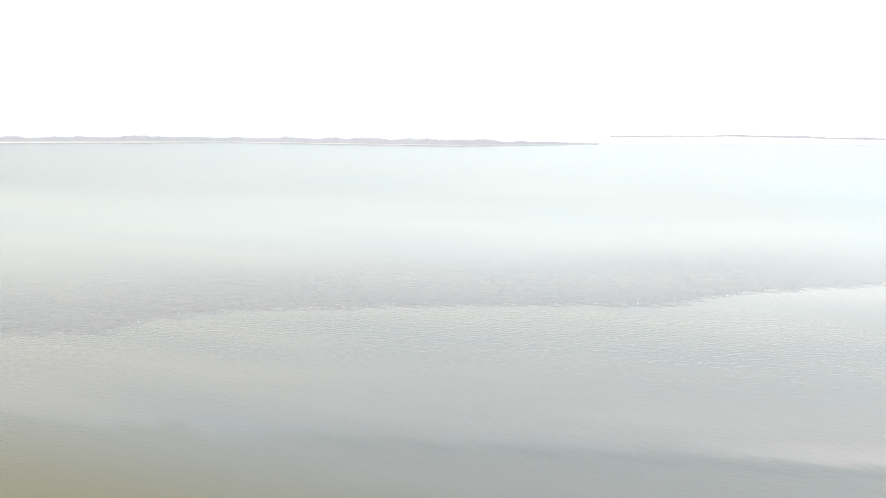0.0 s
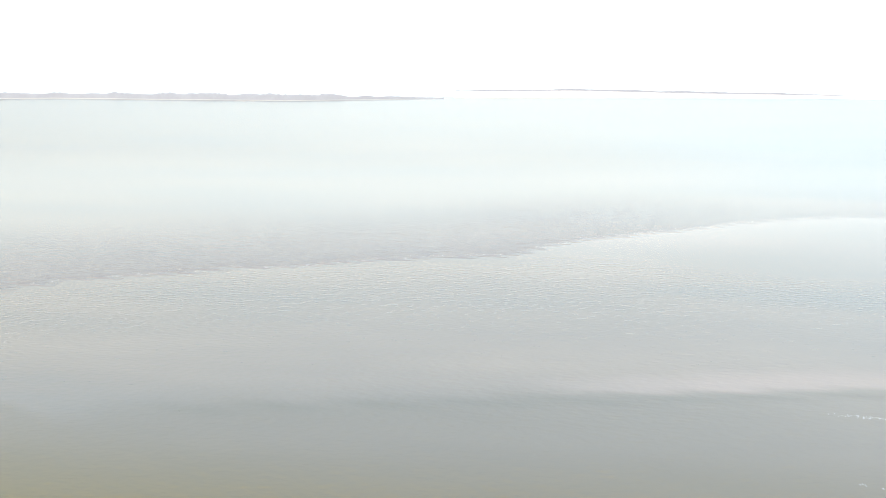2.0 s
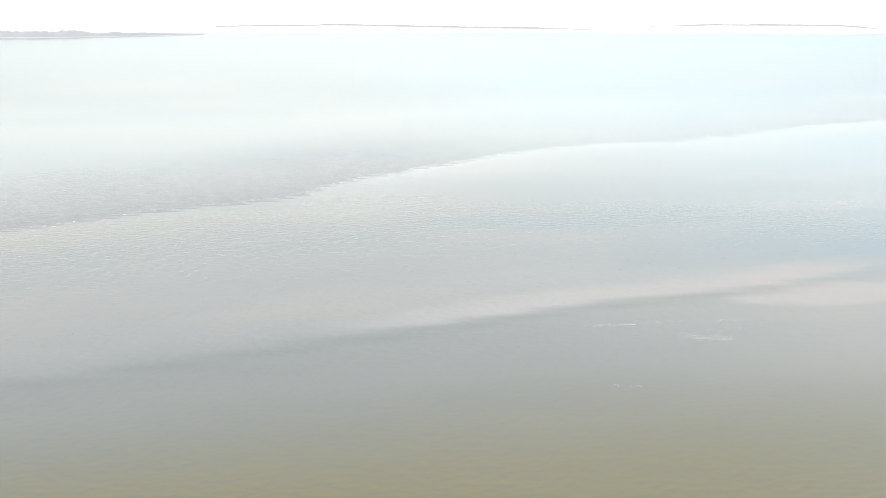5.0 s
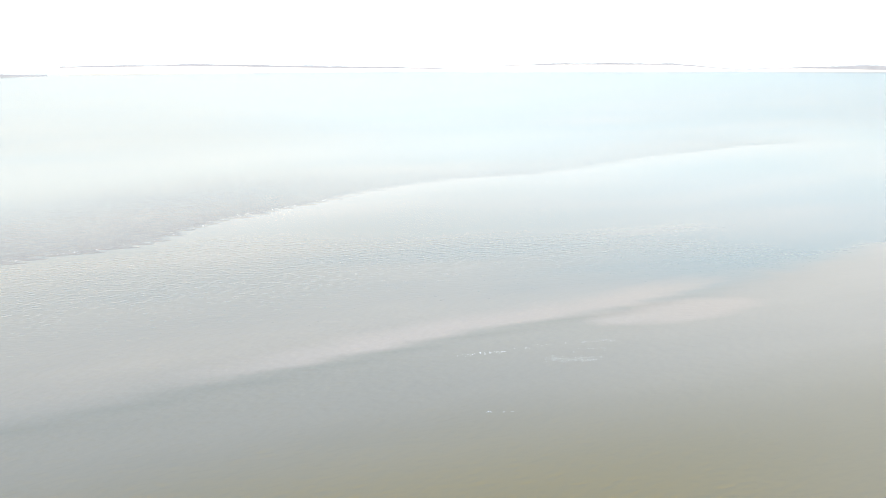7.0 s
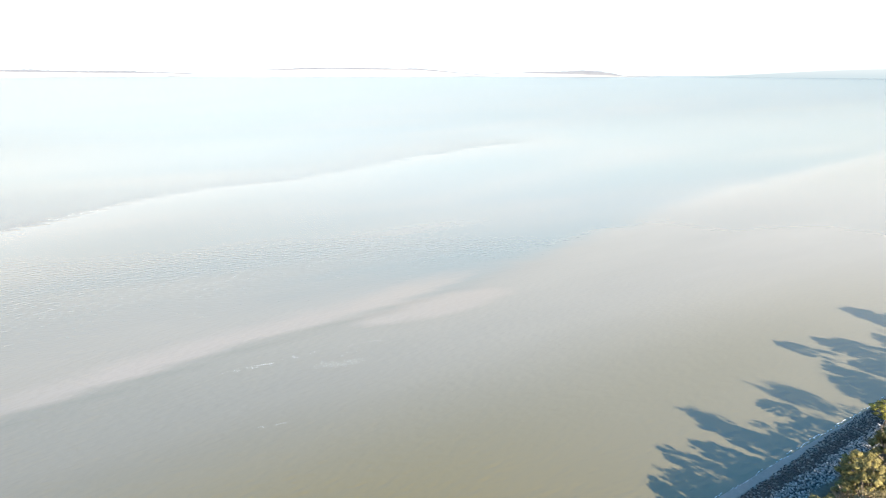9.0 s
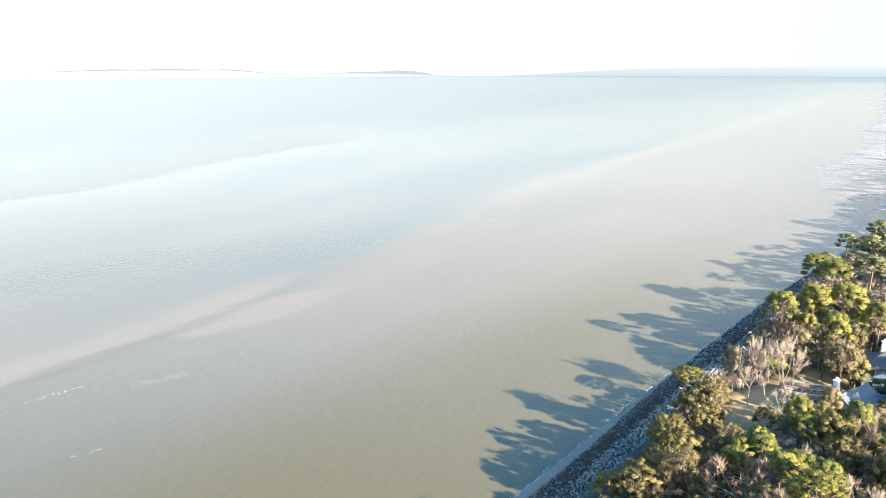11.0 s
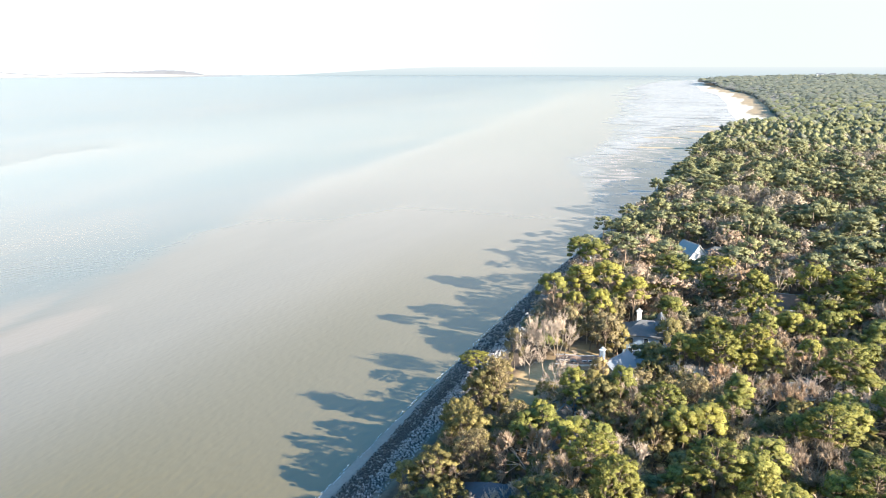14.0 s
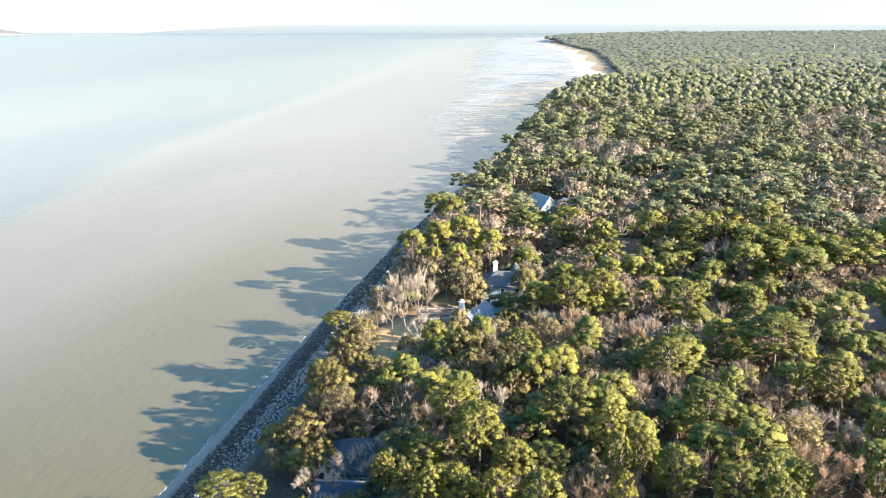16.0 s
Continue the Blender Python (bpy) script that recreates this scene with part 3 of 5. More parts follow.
def mass_crown(rng, centres, radii, flat, rings, segs, count, size, spread=1.0, rough=0.3, crisp=0.35):
    """Crown of merging rounded masses, with small leaf sprays breaking up their outlines."""
    heart = np.array(centres).mean(0) - (0, 0, 1.5)
    vs, fs, ns, base = [], [], [], 0
    for c, r in zip(centres, radii):
        v, f, n = billow(rng, c, r, flat, rings, segs, heart, rough)
        vs.append(v)
        fs.append(f + base)
        ns.append(n)
        base += len(v)
        if count:
            pick = rng.integers(0, len(v), count)
            p = v[pick] + rng.normal(scale=0.24 * r * spread, size=(count, 3)) * (1, 1, flat)
            nrm = n[pick] + rng.normal(scale=0.6, size=(count, 3))
            a = np.cross(nrm, rng.normal(size=(count, 3)))
            a /= np.linalg.norm(a, axis=1, keepdims=True) + 1e-9
            b = np.cross(nrm, a)
            b /= np.linalg.norm(b, axis=1, keepdims=True) + 1e-9
            s = size * rng.uniform(0.6, 1.35, (count, 1))
            vs.append(np.stack([p + a * s, p - a * s * 0.6 + b * s * 0.75, p - a * s * 0.5 - b * s * 0.8], 1).reshape(-1, 3))
            ns.append(np.repeat(n[pick] * (1 - crisp) + nrm * crisp, 3, 0))
            fs.append(np.arange(count * 3).reshape(-1, 3) + base)
            base += count * 3
    return np.concatenate(vs), np.concatenate(fs), np.concatenate(ns)


def umbrella(rng, n, wide, low, top, r):
    """Places for the masses of a crown: one at the head, the others round and below it."""
    cs, rs = [np.array([0, 0, top - r * 0.7])], [r * rng.uniform(1.0, 1.15)]
    for i in range(n):
        a = i * 2.4 + rng.uniform(-0.5, 0.5)
        k = (i + 0.7) / n
        reach = wide * (0.45 + 0.5 * k) * rng.uniform(0.75, 1.1)
        cs.append(np.array([math.cos(a) * reach, math.sin(a) * reach, top - r * 0.8 - (top - low) * k ** 1.4 * rng.uniform(0.7, 1.05)]))
        rs.append(r * rng.uniform(0.72, 1.05))
    return cs, rs


def tubes(segs, sides=5):
    """Tapered limbs from rows of (start, end, r0, r1)."""
    vs, fs, base = [], [], 0
    ang = np.arange(sides) * 2 * math.pi / sides
    for p, q, r0, r1 in segs:
        p, q = np.asarray(p, float), np.asarray(q, float)
        d = (q - p) / (np.linalg.norm(q - p) + 1e-9)
        a = np.cross(d, (0.31, 0.77, 0.2))
        a /= np.linalg.norm(a) + 1e-9
        b = np.cross(d, a)
        ring = np.cos(ang)[:, None] * a + np.sin(ang)[:, None] * b
        vs += [p + ring * r0, q + ring * r1]
        for i in range(sides):
            j = (i + 1) % sides
            fs += [(base + i, base + j, base + sides + j), (base + i, base + sides + j, base + sides + i)]
        base += 2 * sides
    return np.concatenate(vs), np.array(fs)


def bent_trunk(rng, h, r, steps=5, lean=0.4):
    pts = [np.array([0, 0, -0.5])]
    drift = rng.normal(scale=lean / steps, size=2)
    for i in range(1, steps + 1):
        drift = drift + rng.normal(scale=lean / steps * 0.6, size=2)
        pts.append(np.array([pts[-1][0] + drift[0], pts[-1][1] + drift[1], h * i / steps]))
    rad = [r * (1 - 0.72 * i / steps) for i in range(steps + 1)]
    return [(pts[i], pts[i + 1], rad[i], rad[i + 1]) for i in range(steps)], pts


def make_pine(seed, detail=1.0):
    """Tall pine: bare trunk, whorled limbs high up, clumped flat-topped crown."""
    rng = np.random.default_rng(seed)
    h = 17.0
    segs, pts = bent_trunk(rng, h, 0.26, 6 if detail > 0.3 else 2, 0.8)
    top = pts[-1]
    full = detail > 0.6
    n = int(rng.integers(84, 96)) if full else 26 if detail > 0.3 else 14
    limbs, cs, rs = [], [], []
    low = rng.uniform(8.4, 10.6)
    mid = (low + 18.2) / 2
    for i in range(n):
        k = (i + 0.5) / n
        up = 1.0 - 1.55 * k
        a = i * 2.4 + rng.uniform(-0.35, 0.35)
        ring = math.sqrt(max(0.0, 1 - up * up)) * rng.uniform(0.72, 1.05)
        c = np.array([math.cos(a) * ring * 3.6, math.sin(a) * ring * 3.6, mid + up * (17.6 - mid) + rng.uniform(-0.5, 0.5)])
        c[:2] += top[:2] * 0.8
        cs.append(c)
        rs.append(rng.uniform(0.5, 0.86) * (1 if full else 1.4 if detail > 0.3 else 1.65))
        if i % 3 == 0:
            root = np.array([top[0] * 0.7, top[1] * 0.7, max(6.0, c[2] - 2.2)])
            limbs.append((root, c, 0.08, 0.03))
    if full:
        crown = sprays(rng, cs, rs, 36, 0.15, 0.75, 0.82)
    elif detail > 0.3:
        cs, rs = umbrella(rng, 24, 3.7, 12.2, 17.4, 1.02)
        crown = mass_crown(rng, cs, rs, 0.8, 3, 5, 34, 0.21, 1.35, 0.3, 0.85)
    else:
        cs, rs = umbrella(rng, 10, 3.5, 12.0, 17.2, 1.35)
        crown = sprays(rng, cs, rs, 26, 0.36, 0.78, 0.84)
    return tubes(segs, 6 if full else 4), tubes(limbs, 3), crown


def make_oak(seed, detail=1.0):
    """Spreading evergreen: short trunk, wide limbs, broad lumpy crown."""
    rng = np.random.default_rng(seed)
    full = detail > 0.6
    segs, pts = bent_trunk(rng, 4.2, 0.4, 3 if detail > 0.3 else 1, 0.5)
    n = int(rng.integers(88, 100)) if full else 28 if detail > 0.3 else 14
    limbs, cs, rs = [], [], []
    squash = rng.uniform(0.85, 1.15)
    for i in range(n):
        k = (i + 0.5) / n
        up = 1.0 - 1.35 * k
        a = i * 2.4 + rng.uniform(-0.4, 0.4)
        ring = math.sqrt(max(0.0, 1 - up * up)) * rng.uniform(0.7, 1.08)
        c = np.array([math.cos(a) * ring * 4.2 * squash, math.sin(a) * ring * 4.2 / squash, 6.0 + up * 4.6 + rng.uniform(-0.7, 0.7)])
        cs.append(c)
        rs.append(rng.uniform(0.55, 0.98) * (1 if full else 1.4 if detail > 0.3 else 1.6))
        if i % 3 == 0:
            limbs.append((pts[-1] * (1, 1, rng.uniform(0.7, 1)), c, 0.15, 0.04))
    if full:
        crown = sprays(rng, cs, rs, 35, 0.15, 0.85, 0.82)
    elif detail > 0.3:
        cs, rs = umbrella(rng, 25, 4.6, 3.0, 10.5, 1.2)
        crown = mass_crown(rng, cs, rs, 0.85, 3, 5, 33, 0.22, 1.35, 0.3, 0.85)
    else:
        cs, rs = umbrella(rng, 10, 4.2, 4.8, 10.2, 1.6)
        crown = sprays(rng, cs, rs, 26, 0.38, 0.85, 0.84)
    return tubes(segs, 6 if full else 4), tubes(limbs, 3), crown


def make_thin_oak(seed, detail=1.0):
    """Thinning winter crown: small separate sprays on many visible limbs."""
    rng = np.random.default_rng(seed + 50)
    full = detail > 0.6
    segs, pts = bent_trunk(rng, 4.5, 0.3, 3 if detail > 0.3 else 1, 0.6)
    n = int(rng.integers(84, 96)) if full else 26 if detail > 0.3 else 13
    limbs, cs, rs = [], [], []
    for i in range(n):
        k = (i + 0.5) / n
        a = i * 2.4 + rng.uniform(-0.6, 0.6)
        reach = 4.4 * math.sqrt(1 - k * 0.9) * rng.uniform(0.35, 1.12)
        z = 3.6 + 7.4 * math.sqrt(k) + rng.uniform(-1.0, 1.0)
        c = np.array([math.cos(a) * reach, math.sin(a) * reach, z])
        cs.append(c)
        rs.append(rng.uniform(0.45, 0.9) * (1 if full else 1.3 if detail > 0.3 else 1.9))
        limbs.append((pts[-1] + (0, 0, rng.uniform(-0.8, 2.5)), c, 0.09, 0.025))
    if full:
        crown = sprays(rng, cs, rs, 36, 0.145, 0.85, 0.45)
    elif detail > 0.3:
        cs, rs = umbrella(rng, 12, 4.2, 3.4, 10.6, 1.4)
        crown = mass_crown(rng, cs, [r * 0.8 for r in rs], 0.85, 4, 6, 68, 0.23, 2.2, 0.4, 0.85)
    else:
        cs, rs = umbrella(rng, 8, 3.8, 5.6, 10.2, 1.6)
        crown = sprays(rng, cs, rs, 34, 0.34, 0.9, 0.6)
    return tubes(segs, 6 if full else 4), tubes(limbs, 3), crown


def make_bare(seed, detail=1.0, dense=1.0):
    """Leafless tree: forking limbs and a haze of fine twigs."""
    rng = np.random.default_rng(seed)
    h = 14.0
    full = detail > 0.6
    segs, pts = bent_trunk(rng, h * 0.3, 0.24, 3, 0.4)
    limbs, tips = [], []

    def grow(p, d, length, r, depth):
        q = p + d * length
        limbs.append((p, q, r, r * 0.62))
        if depth == 0:
            tips.append((q, d))
            return
        for _ in range(3 if depth > 1 else 2 + int(rng.random() < 0.5)):
            e = d + rng.normal(scale=0.40, size=3) + (0, 0, 0.16)
            grow(q, e / np.linalg.norm(e), length * rng.uniform(0.62, 0.9), r * 0.6, depth - 1)
    for i in range(5 if detail > 0.3 else 4):
        a = i * 2 * math.pi / 5 + rng.uniform(-0.4, 0.4)
        d = np.array([math.cos(a) * 0.9, math.sin(a) * 0.9, rng.uniform(0.5, 1.3)])
        grow(pts[-1] - (0, 0, rng.uniform(0, 1.0)), d / np.linalg.norm(d), h * 0.22, 0.12, 3 if full else 2 if detail > 0.3 else 1)
    vs, fs, base = [], [], 0
    m = int((18 if full else 18) * dense)
    for q, d in tips:
        dirs = d + rng.normal(scale=0.5, size=(m, 3)) + (0, 0, 0.3)
        dirs /= np.linalg.norm(dirs, axis=1, keepdims=True)
        ln = rng.uniform(0.7, 1.9, (m, 1))
        w = np.cross(dirs, rng.normal(size=(m, 3)))
        w *= (1.0 if dense == 1.0 else 1.7) * (0.035 if full else 0.06 if detail > 0.3 else 0.13) / (np.linalg.norm(w, axis=1, keepdims=True) + 1e-9)
        st = q - d * rng.uniform(0, 1.4, (m, 1))
        vs.append(np.stack([st - w, st + w, st + dirs * ln], 1).reshape(-1, 3))
        fs.append(np.arange(m * 3).reshape(-1, 3) + base)
        base += m * 3
    return tubes(segs, 6 if full else 4), tubes(limbs, 3), (np.concatenate(vs), np.concatenate(fs), None)


def make_haze(seed, detail=1.0):
    """Winter tree whose fine brown twigs and last leaves close into a soft crown."""
    if detail > 0.3:
        return make_bare(seed + 31, detail, 1.7)
    tr, li, cr = make_thin_oak(seed + 31, detail)
    rng = np.random.default_rng(seed)
    cs, rs = umbrella(rng, 6, 3.8, 5.5, 10.8, 1.7)
    return tr, li, sprays(rng, cs, rs, 46, 0.30, 0.95, 0.5)


KINDS = {
    "pine": (make_pine, "pine", "bark", "pine_tree", "pine", "tall pine with a bare trunk and clumped bright green crown"),
    "oak": (make_oak, "oak", "bark", "oak_tree", "oak", "spreading evergreen oak with dense dark green crown"),
    "olive": (make_thin_oak, "olive", "bark", "oak_tree", "oak", "broad oak with thinning olive-brown winter foliage"),
    "dry": (make_haze, "dry", "pale_bark", "deciduous_tree", "tree", "leafless tree with dense fine tan-brown twigs"),
    "bare": (make_bare, "twig", "pale_bark", "bare_tree", "tree", "leafless tree with pale grey forking branches"),
}
LODS = {"near": (1.0, 4), "mid": (0.42, 3), "low": (0.15, 3)}
PROTO, RAW = {}, {}


def prototypes():
    """A few shapes of each kind at three grades of detail, with their height and reach."""
    for kind, (fn, leaf, bark, *_rest) in KINDS.items():
        for lod, (detail, n) in LODS.items():
            PROTO[kind, lod], RAW[kind, lod] = [], []
            for s in range(n):
                tr, li, cr = fn(100 + s * 7 + len(kind), detail)
                tall = float(np.percentile(cr[0][:, 2], 99.5))
                wide = float(np.percentile(np.hypot(cr[0][:, 0], cr[0][:, 1]), 95))
                if lod == "low":
                    RAW[kind, lod].append((tr, li, cr, tall, wide))
                if kind != "bare" or lod != "low":
                    PROTO[kind, lod].append((fast_mesh("trunk", *tr, M[bark]), fast_mesh("branchwork", *li, M[bark]), fast_mesh("crown", cr[0], cr[1], M[leaf], normals=cr[2]), tall, wide))
                else:
                    PROTO[kind, lod] = PROTO[kind, "mid"]


def ground_at(x, y):
    return float(height(np.array(float(x)), np.array(float(y))))


def plant(kind, x, y, tall, reach, spin, pick, lod="near"):
    """One tree of that height and crown radius, standing on the ground."""
    fn, leaf, bark, name, cat, label = KINDS[kind]
    if kind in ("bare", "dry"):
        tall, reach = tall * 0.92, reach * 1.28
    tr, li, cr, h0, r0 = PROTO[kind, lod][pick % len(PROTO[kind, lod])]
    root = new(name)
    root.matrix_world = Matrix.LocRotScale((x, y, ground_at(x, y)), Euler((0, 0, spin)), (reach / r0, reach / r0, tall / h0))
    put("trunk", tr, root)
    put("branchwork", li, root)
    leaves = put("crown", cr, root)
    if kind in ("bare", "dry"):
        leaves["kind"] = "stuff"
    return tagged(root, label, cat, group="trees of the shore wood")


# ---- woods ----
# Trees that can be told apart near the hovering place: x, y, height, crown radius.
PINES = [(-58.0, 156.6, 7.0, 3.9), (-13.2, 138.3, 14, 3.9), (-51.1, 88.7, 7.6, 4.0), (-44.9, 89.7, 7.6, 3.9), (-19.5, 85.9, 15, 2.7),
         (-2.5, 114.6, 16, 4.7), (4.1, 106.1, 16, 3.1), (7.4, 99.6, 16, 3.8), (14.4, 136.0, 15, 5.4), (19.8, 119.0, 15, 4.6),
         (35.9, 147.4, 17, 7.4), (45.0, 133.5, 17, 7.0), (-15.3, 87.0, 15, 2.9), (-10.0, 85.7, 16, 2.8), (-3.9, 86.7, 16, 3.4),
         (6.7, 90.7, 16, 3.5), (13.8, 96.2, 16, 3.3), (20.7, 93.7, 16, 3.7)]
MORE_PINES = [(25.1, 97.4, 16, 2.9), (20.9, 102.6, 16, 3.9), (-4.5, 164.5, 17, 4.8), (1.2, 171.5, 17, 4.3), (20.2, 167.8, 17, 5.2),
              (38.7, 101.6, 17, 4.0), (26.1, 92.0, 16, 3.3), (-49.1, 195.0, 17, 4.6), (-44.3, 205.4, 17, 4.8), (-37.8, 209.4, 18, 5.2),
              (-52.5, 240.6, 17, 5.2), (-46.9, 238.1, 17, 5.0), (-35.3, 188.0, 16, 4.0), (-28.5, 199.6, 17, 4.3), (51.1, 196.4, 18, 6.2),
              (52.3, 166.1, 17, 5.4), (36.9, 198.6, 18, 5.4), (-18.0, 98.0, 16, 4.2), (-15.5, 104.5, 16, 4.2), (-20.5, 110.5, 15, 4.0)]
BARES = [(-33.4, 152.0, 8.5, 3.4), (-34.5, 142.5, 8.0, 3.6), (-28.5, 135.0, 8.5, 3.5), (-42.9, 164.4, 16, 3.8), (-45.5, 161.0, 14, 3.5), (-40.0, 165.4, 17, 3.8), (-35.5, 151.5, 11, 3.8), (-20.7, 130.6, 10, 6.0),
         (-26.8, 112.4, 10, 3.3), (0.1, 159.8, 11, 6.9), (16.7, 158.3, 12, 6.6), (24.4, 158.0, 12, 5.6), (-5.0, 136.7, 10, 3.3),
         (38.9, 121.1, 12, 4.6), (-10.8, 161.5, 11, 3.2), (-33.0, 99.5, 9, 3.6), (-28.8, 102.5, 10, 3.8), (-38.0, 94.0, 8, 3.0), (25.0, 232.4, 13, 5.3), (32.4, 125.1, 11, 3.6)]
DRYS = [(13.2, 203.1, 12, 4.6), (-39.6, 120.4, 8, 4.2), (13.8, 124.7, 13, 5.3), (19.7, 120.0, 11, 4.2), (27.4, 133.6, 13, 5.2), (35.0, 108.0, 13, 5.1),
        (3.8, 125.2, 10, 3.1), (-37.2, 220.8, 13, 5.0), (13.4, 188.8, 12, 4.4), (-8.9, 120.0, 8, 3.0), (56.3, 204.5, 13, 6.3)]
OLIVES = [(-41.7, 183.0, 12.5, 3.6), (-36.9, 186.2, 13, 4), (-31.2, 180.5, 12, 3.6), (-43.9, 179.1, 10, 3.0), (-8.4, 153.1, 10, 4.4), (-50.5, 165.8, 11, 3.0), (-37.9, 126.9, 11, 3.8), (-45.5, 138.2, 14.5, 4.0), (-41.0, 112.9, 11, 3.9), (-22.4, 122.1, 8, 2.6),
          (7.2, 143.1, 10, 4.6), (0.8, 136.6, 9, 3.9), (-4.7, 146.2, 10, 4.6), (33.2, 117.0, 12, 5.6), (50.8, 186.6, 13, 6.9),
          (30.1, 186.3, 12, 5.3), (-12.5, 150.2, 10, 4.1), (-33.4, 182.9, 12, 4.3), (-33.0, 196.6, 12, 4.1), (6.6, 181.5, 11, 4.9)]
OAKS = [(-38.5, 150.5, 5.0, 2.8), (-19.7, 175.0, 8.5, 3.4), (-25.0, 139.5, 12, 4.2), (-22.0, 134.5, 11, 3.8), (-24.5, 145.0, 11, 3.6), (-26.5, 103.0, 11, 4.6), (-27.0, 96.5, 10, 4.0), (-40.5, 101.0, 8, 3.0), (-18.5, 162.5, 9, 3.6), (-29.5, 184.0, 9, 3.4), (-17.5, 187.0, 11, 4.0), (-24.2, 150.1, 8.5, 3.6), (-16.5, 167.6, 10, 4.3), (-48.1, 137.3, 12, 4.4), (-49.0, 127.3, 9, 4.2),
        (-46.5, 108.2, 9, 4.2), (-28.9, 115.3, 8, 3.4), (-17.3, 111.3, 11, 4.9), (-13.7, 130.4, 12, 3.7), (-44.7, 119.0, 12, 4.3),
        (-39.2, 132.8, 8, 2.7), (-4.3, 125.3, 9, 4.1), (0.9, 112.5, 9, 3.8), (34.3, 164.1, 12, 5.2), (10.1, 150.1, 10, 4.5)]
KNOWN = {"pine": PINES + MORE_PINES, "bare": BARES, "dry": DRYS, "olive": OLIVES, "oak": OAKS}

# Open ground among the trees: lawns, houses, drives. x, y, radius.
KEEP_CLEAR = [(-47, 91, 8), (-50, 78, 12), (-41, 147, 4), (-44, 153, 7.5), (-36, 162, 6), (-34, 156, 4), (-44, 165, 7), (-42, 176, 8), (-37, 172, 7), (-26, 166, 8), (-24, 190, 6), (-24.8, 181, 4.5), (-32, 148, 3), (-33, 137, 3.5), (-28, 129, 4), (-18.5, 267, 9), (-17.5, 253, 7), (-10, 285, 6), (7.4, 221, 4.5), (7, 212, 4), (8.1, 217.5, 4), (-11.5, 174.5, 3.5), (-2.7, 236, 5),
              (-35, 105, 5.5), (-34.5, 96, 4.5), (-13, 181, 6), (-20, 281, 10), (8, 231, 5), (60, 180, 9), (40, 366, 15), (11, 167, 5.5), (8, 225, 7)]


def clear_of(x, y, spots):
    return all((x - cx) ** 2 + (y - cy) ** 2 > r * r for cx, cy, r in spots)


def choose(rng, x, y):
    u = rng.random()
    patch = noise.noise((x * 0.012, y * 0.012, 5.0))
    pine = 0.25 + 0.6 * patch + min(0.12, max(0.0, (y - 200) * 0.0006))
    if u < pine:
        return "pine"
    u = (u - pine) / (1 - pine)
    if y > 205:
        return "oak" if u < 0.28 else "olive" if u < 0.60 else "dry" if u < 0.90 else "bare"
    return "oak" if u < 0.28 else "olive" if u < 0.60 else "dry" if u < 0.84 else "bare"


SIZES = {"pine": (14.5, 20.0, 3.8, 5.8), "oak": (8.0, 13.0, 3.4, 5.4), "olive": (8.5, 13.5, 3.2, 5.2), "dry": (13.0, 18.0, 4.4, 6.6), "bare": (11.0, 16.5, 3.2, 5.2)}


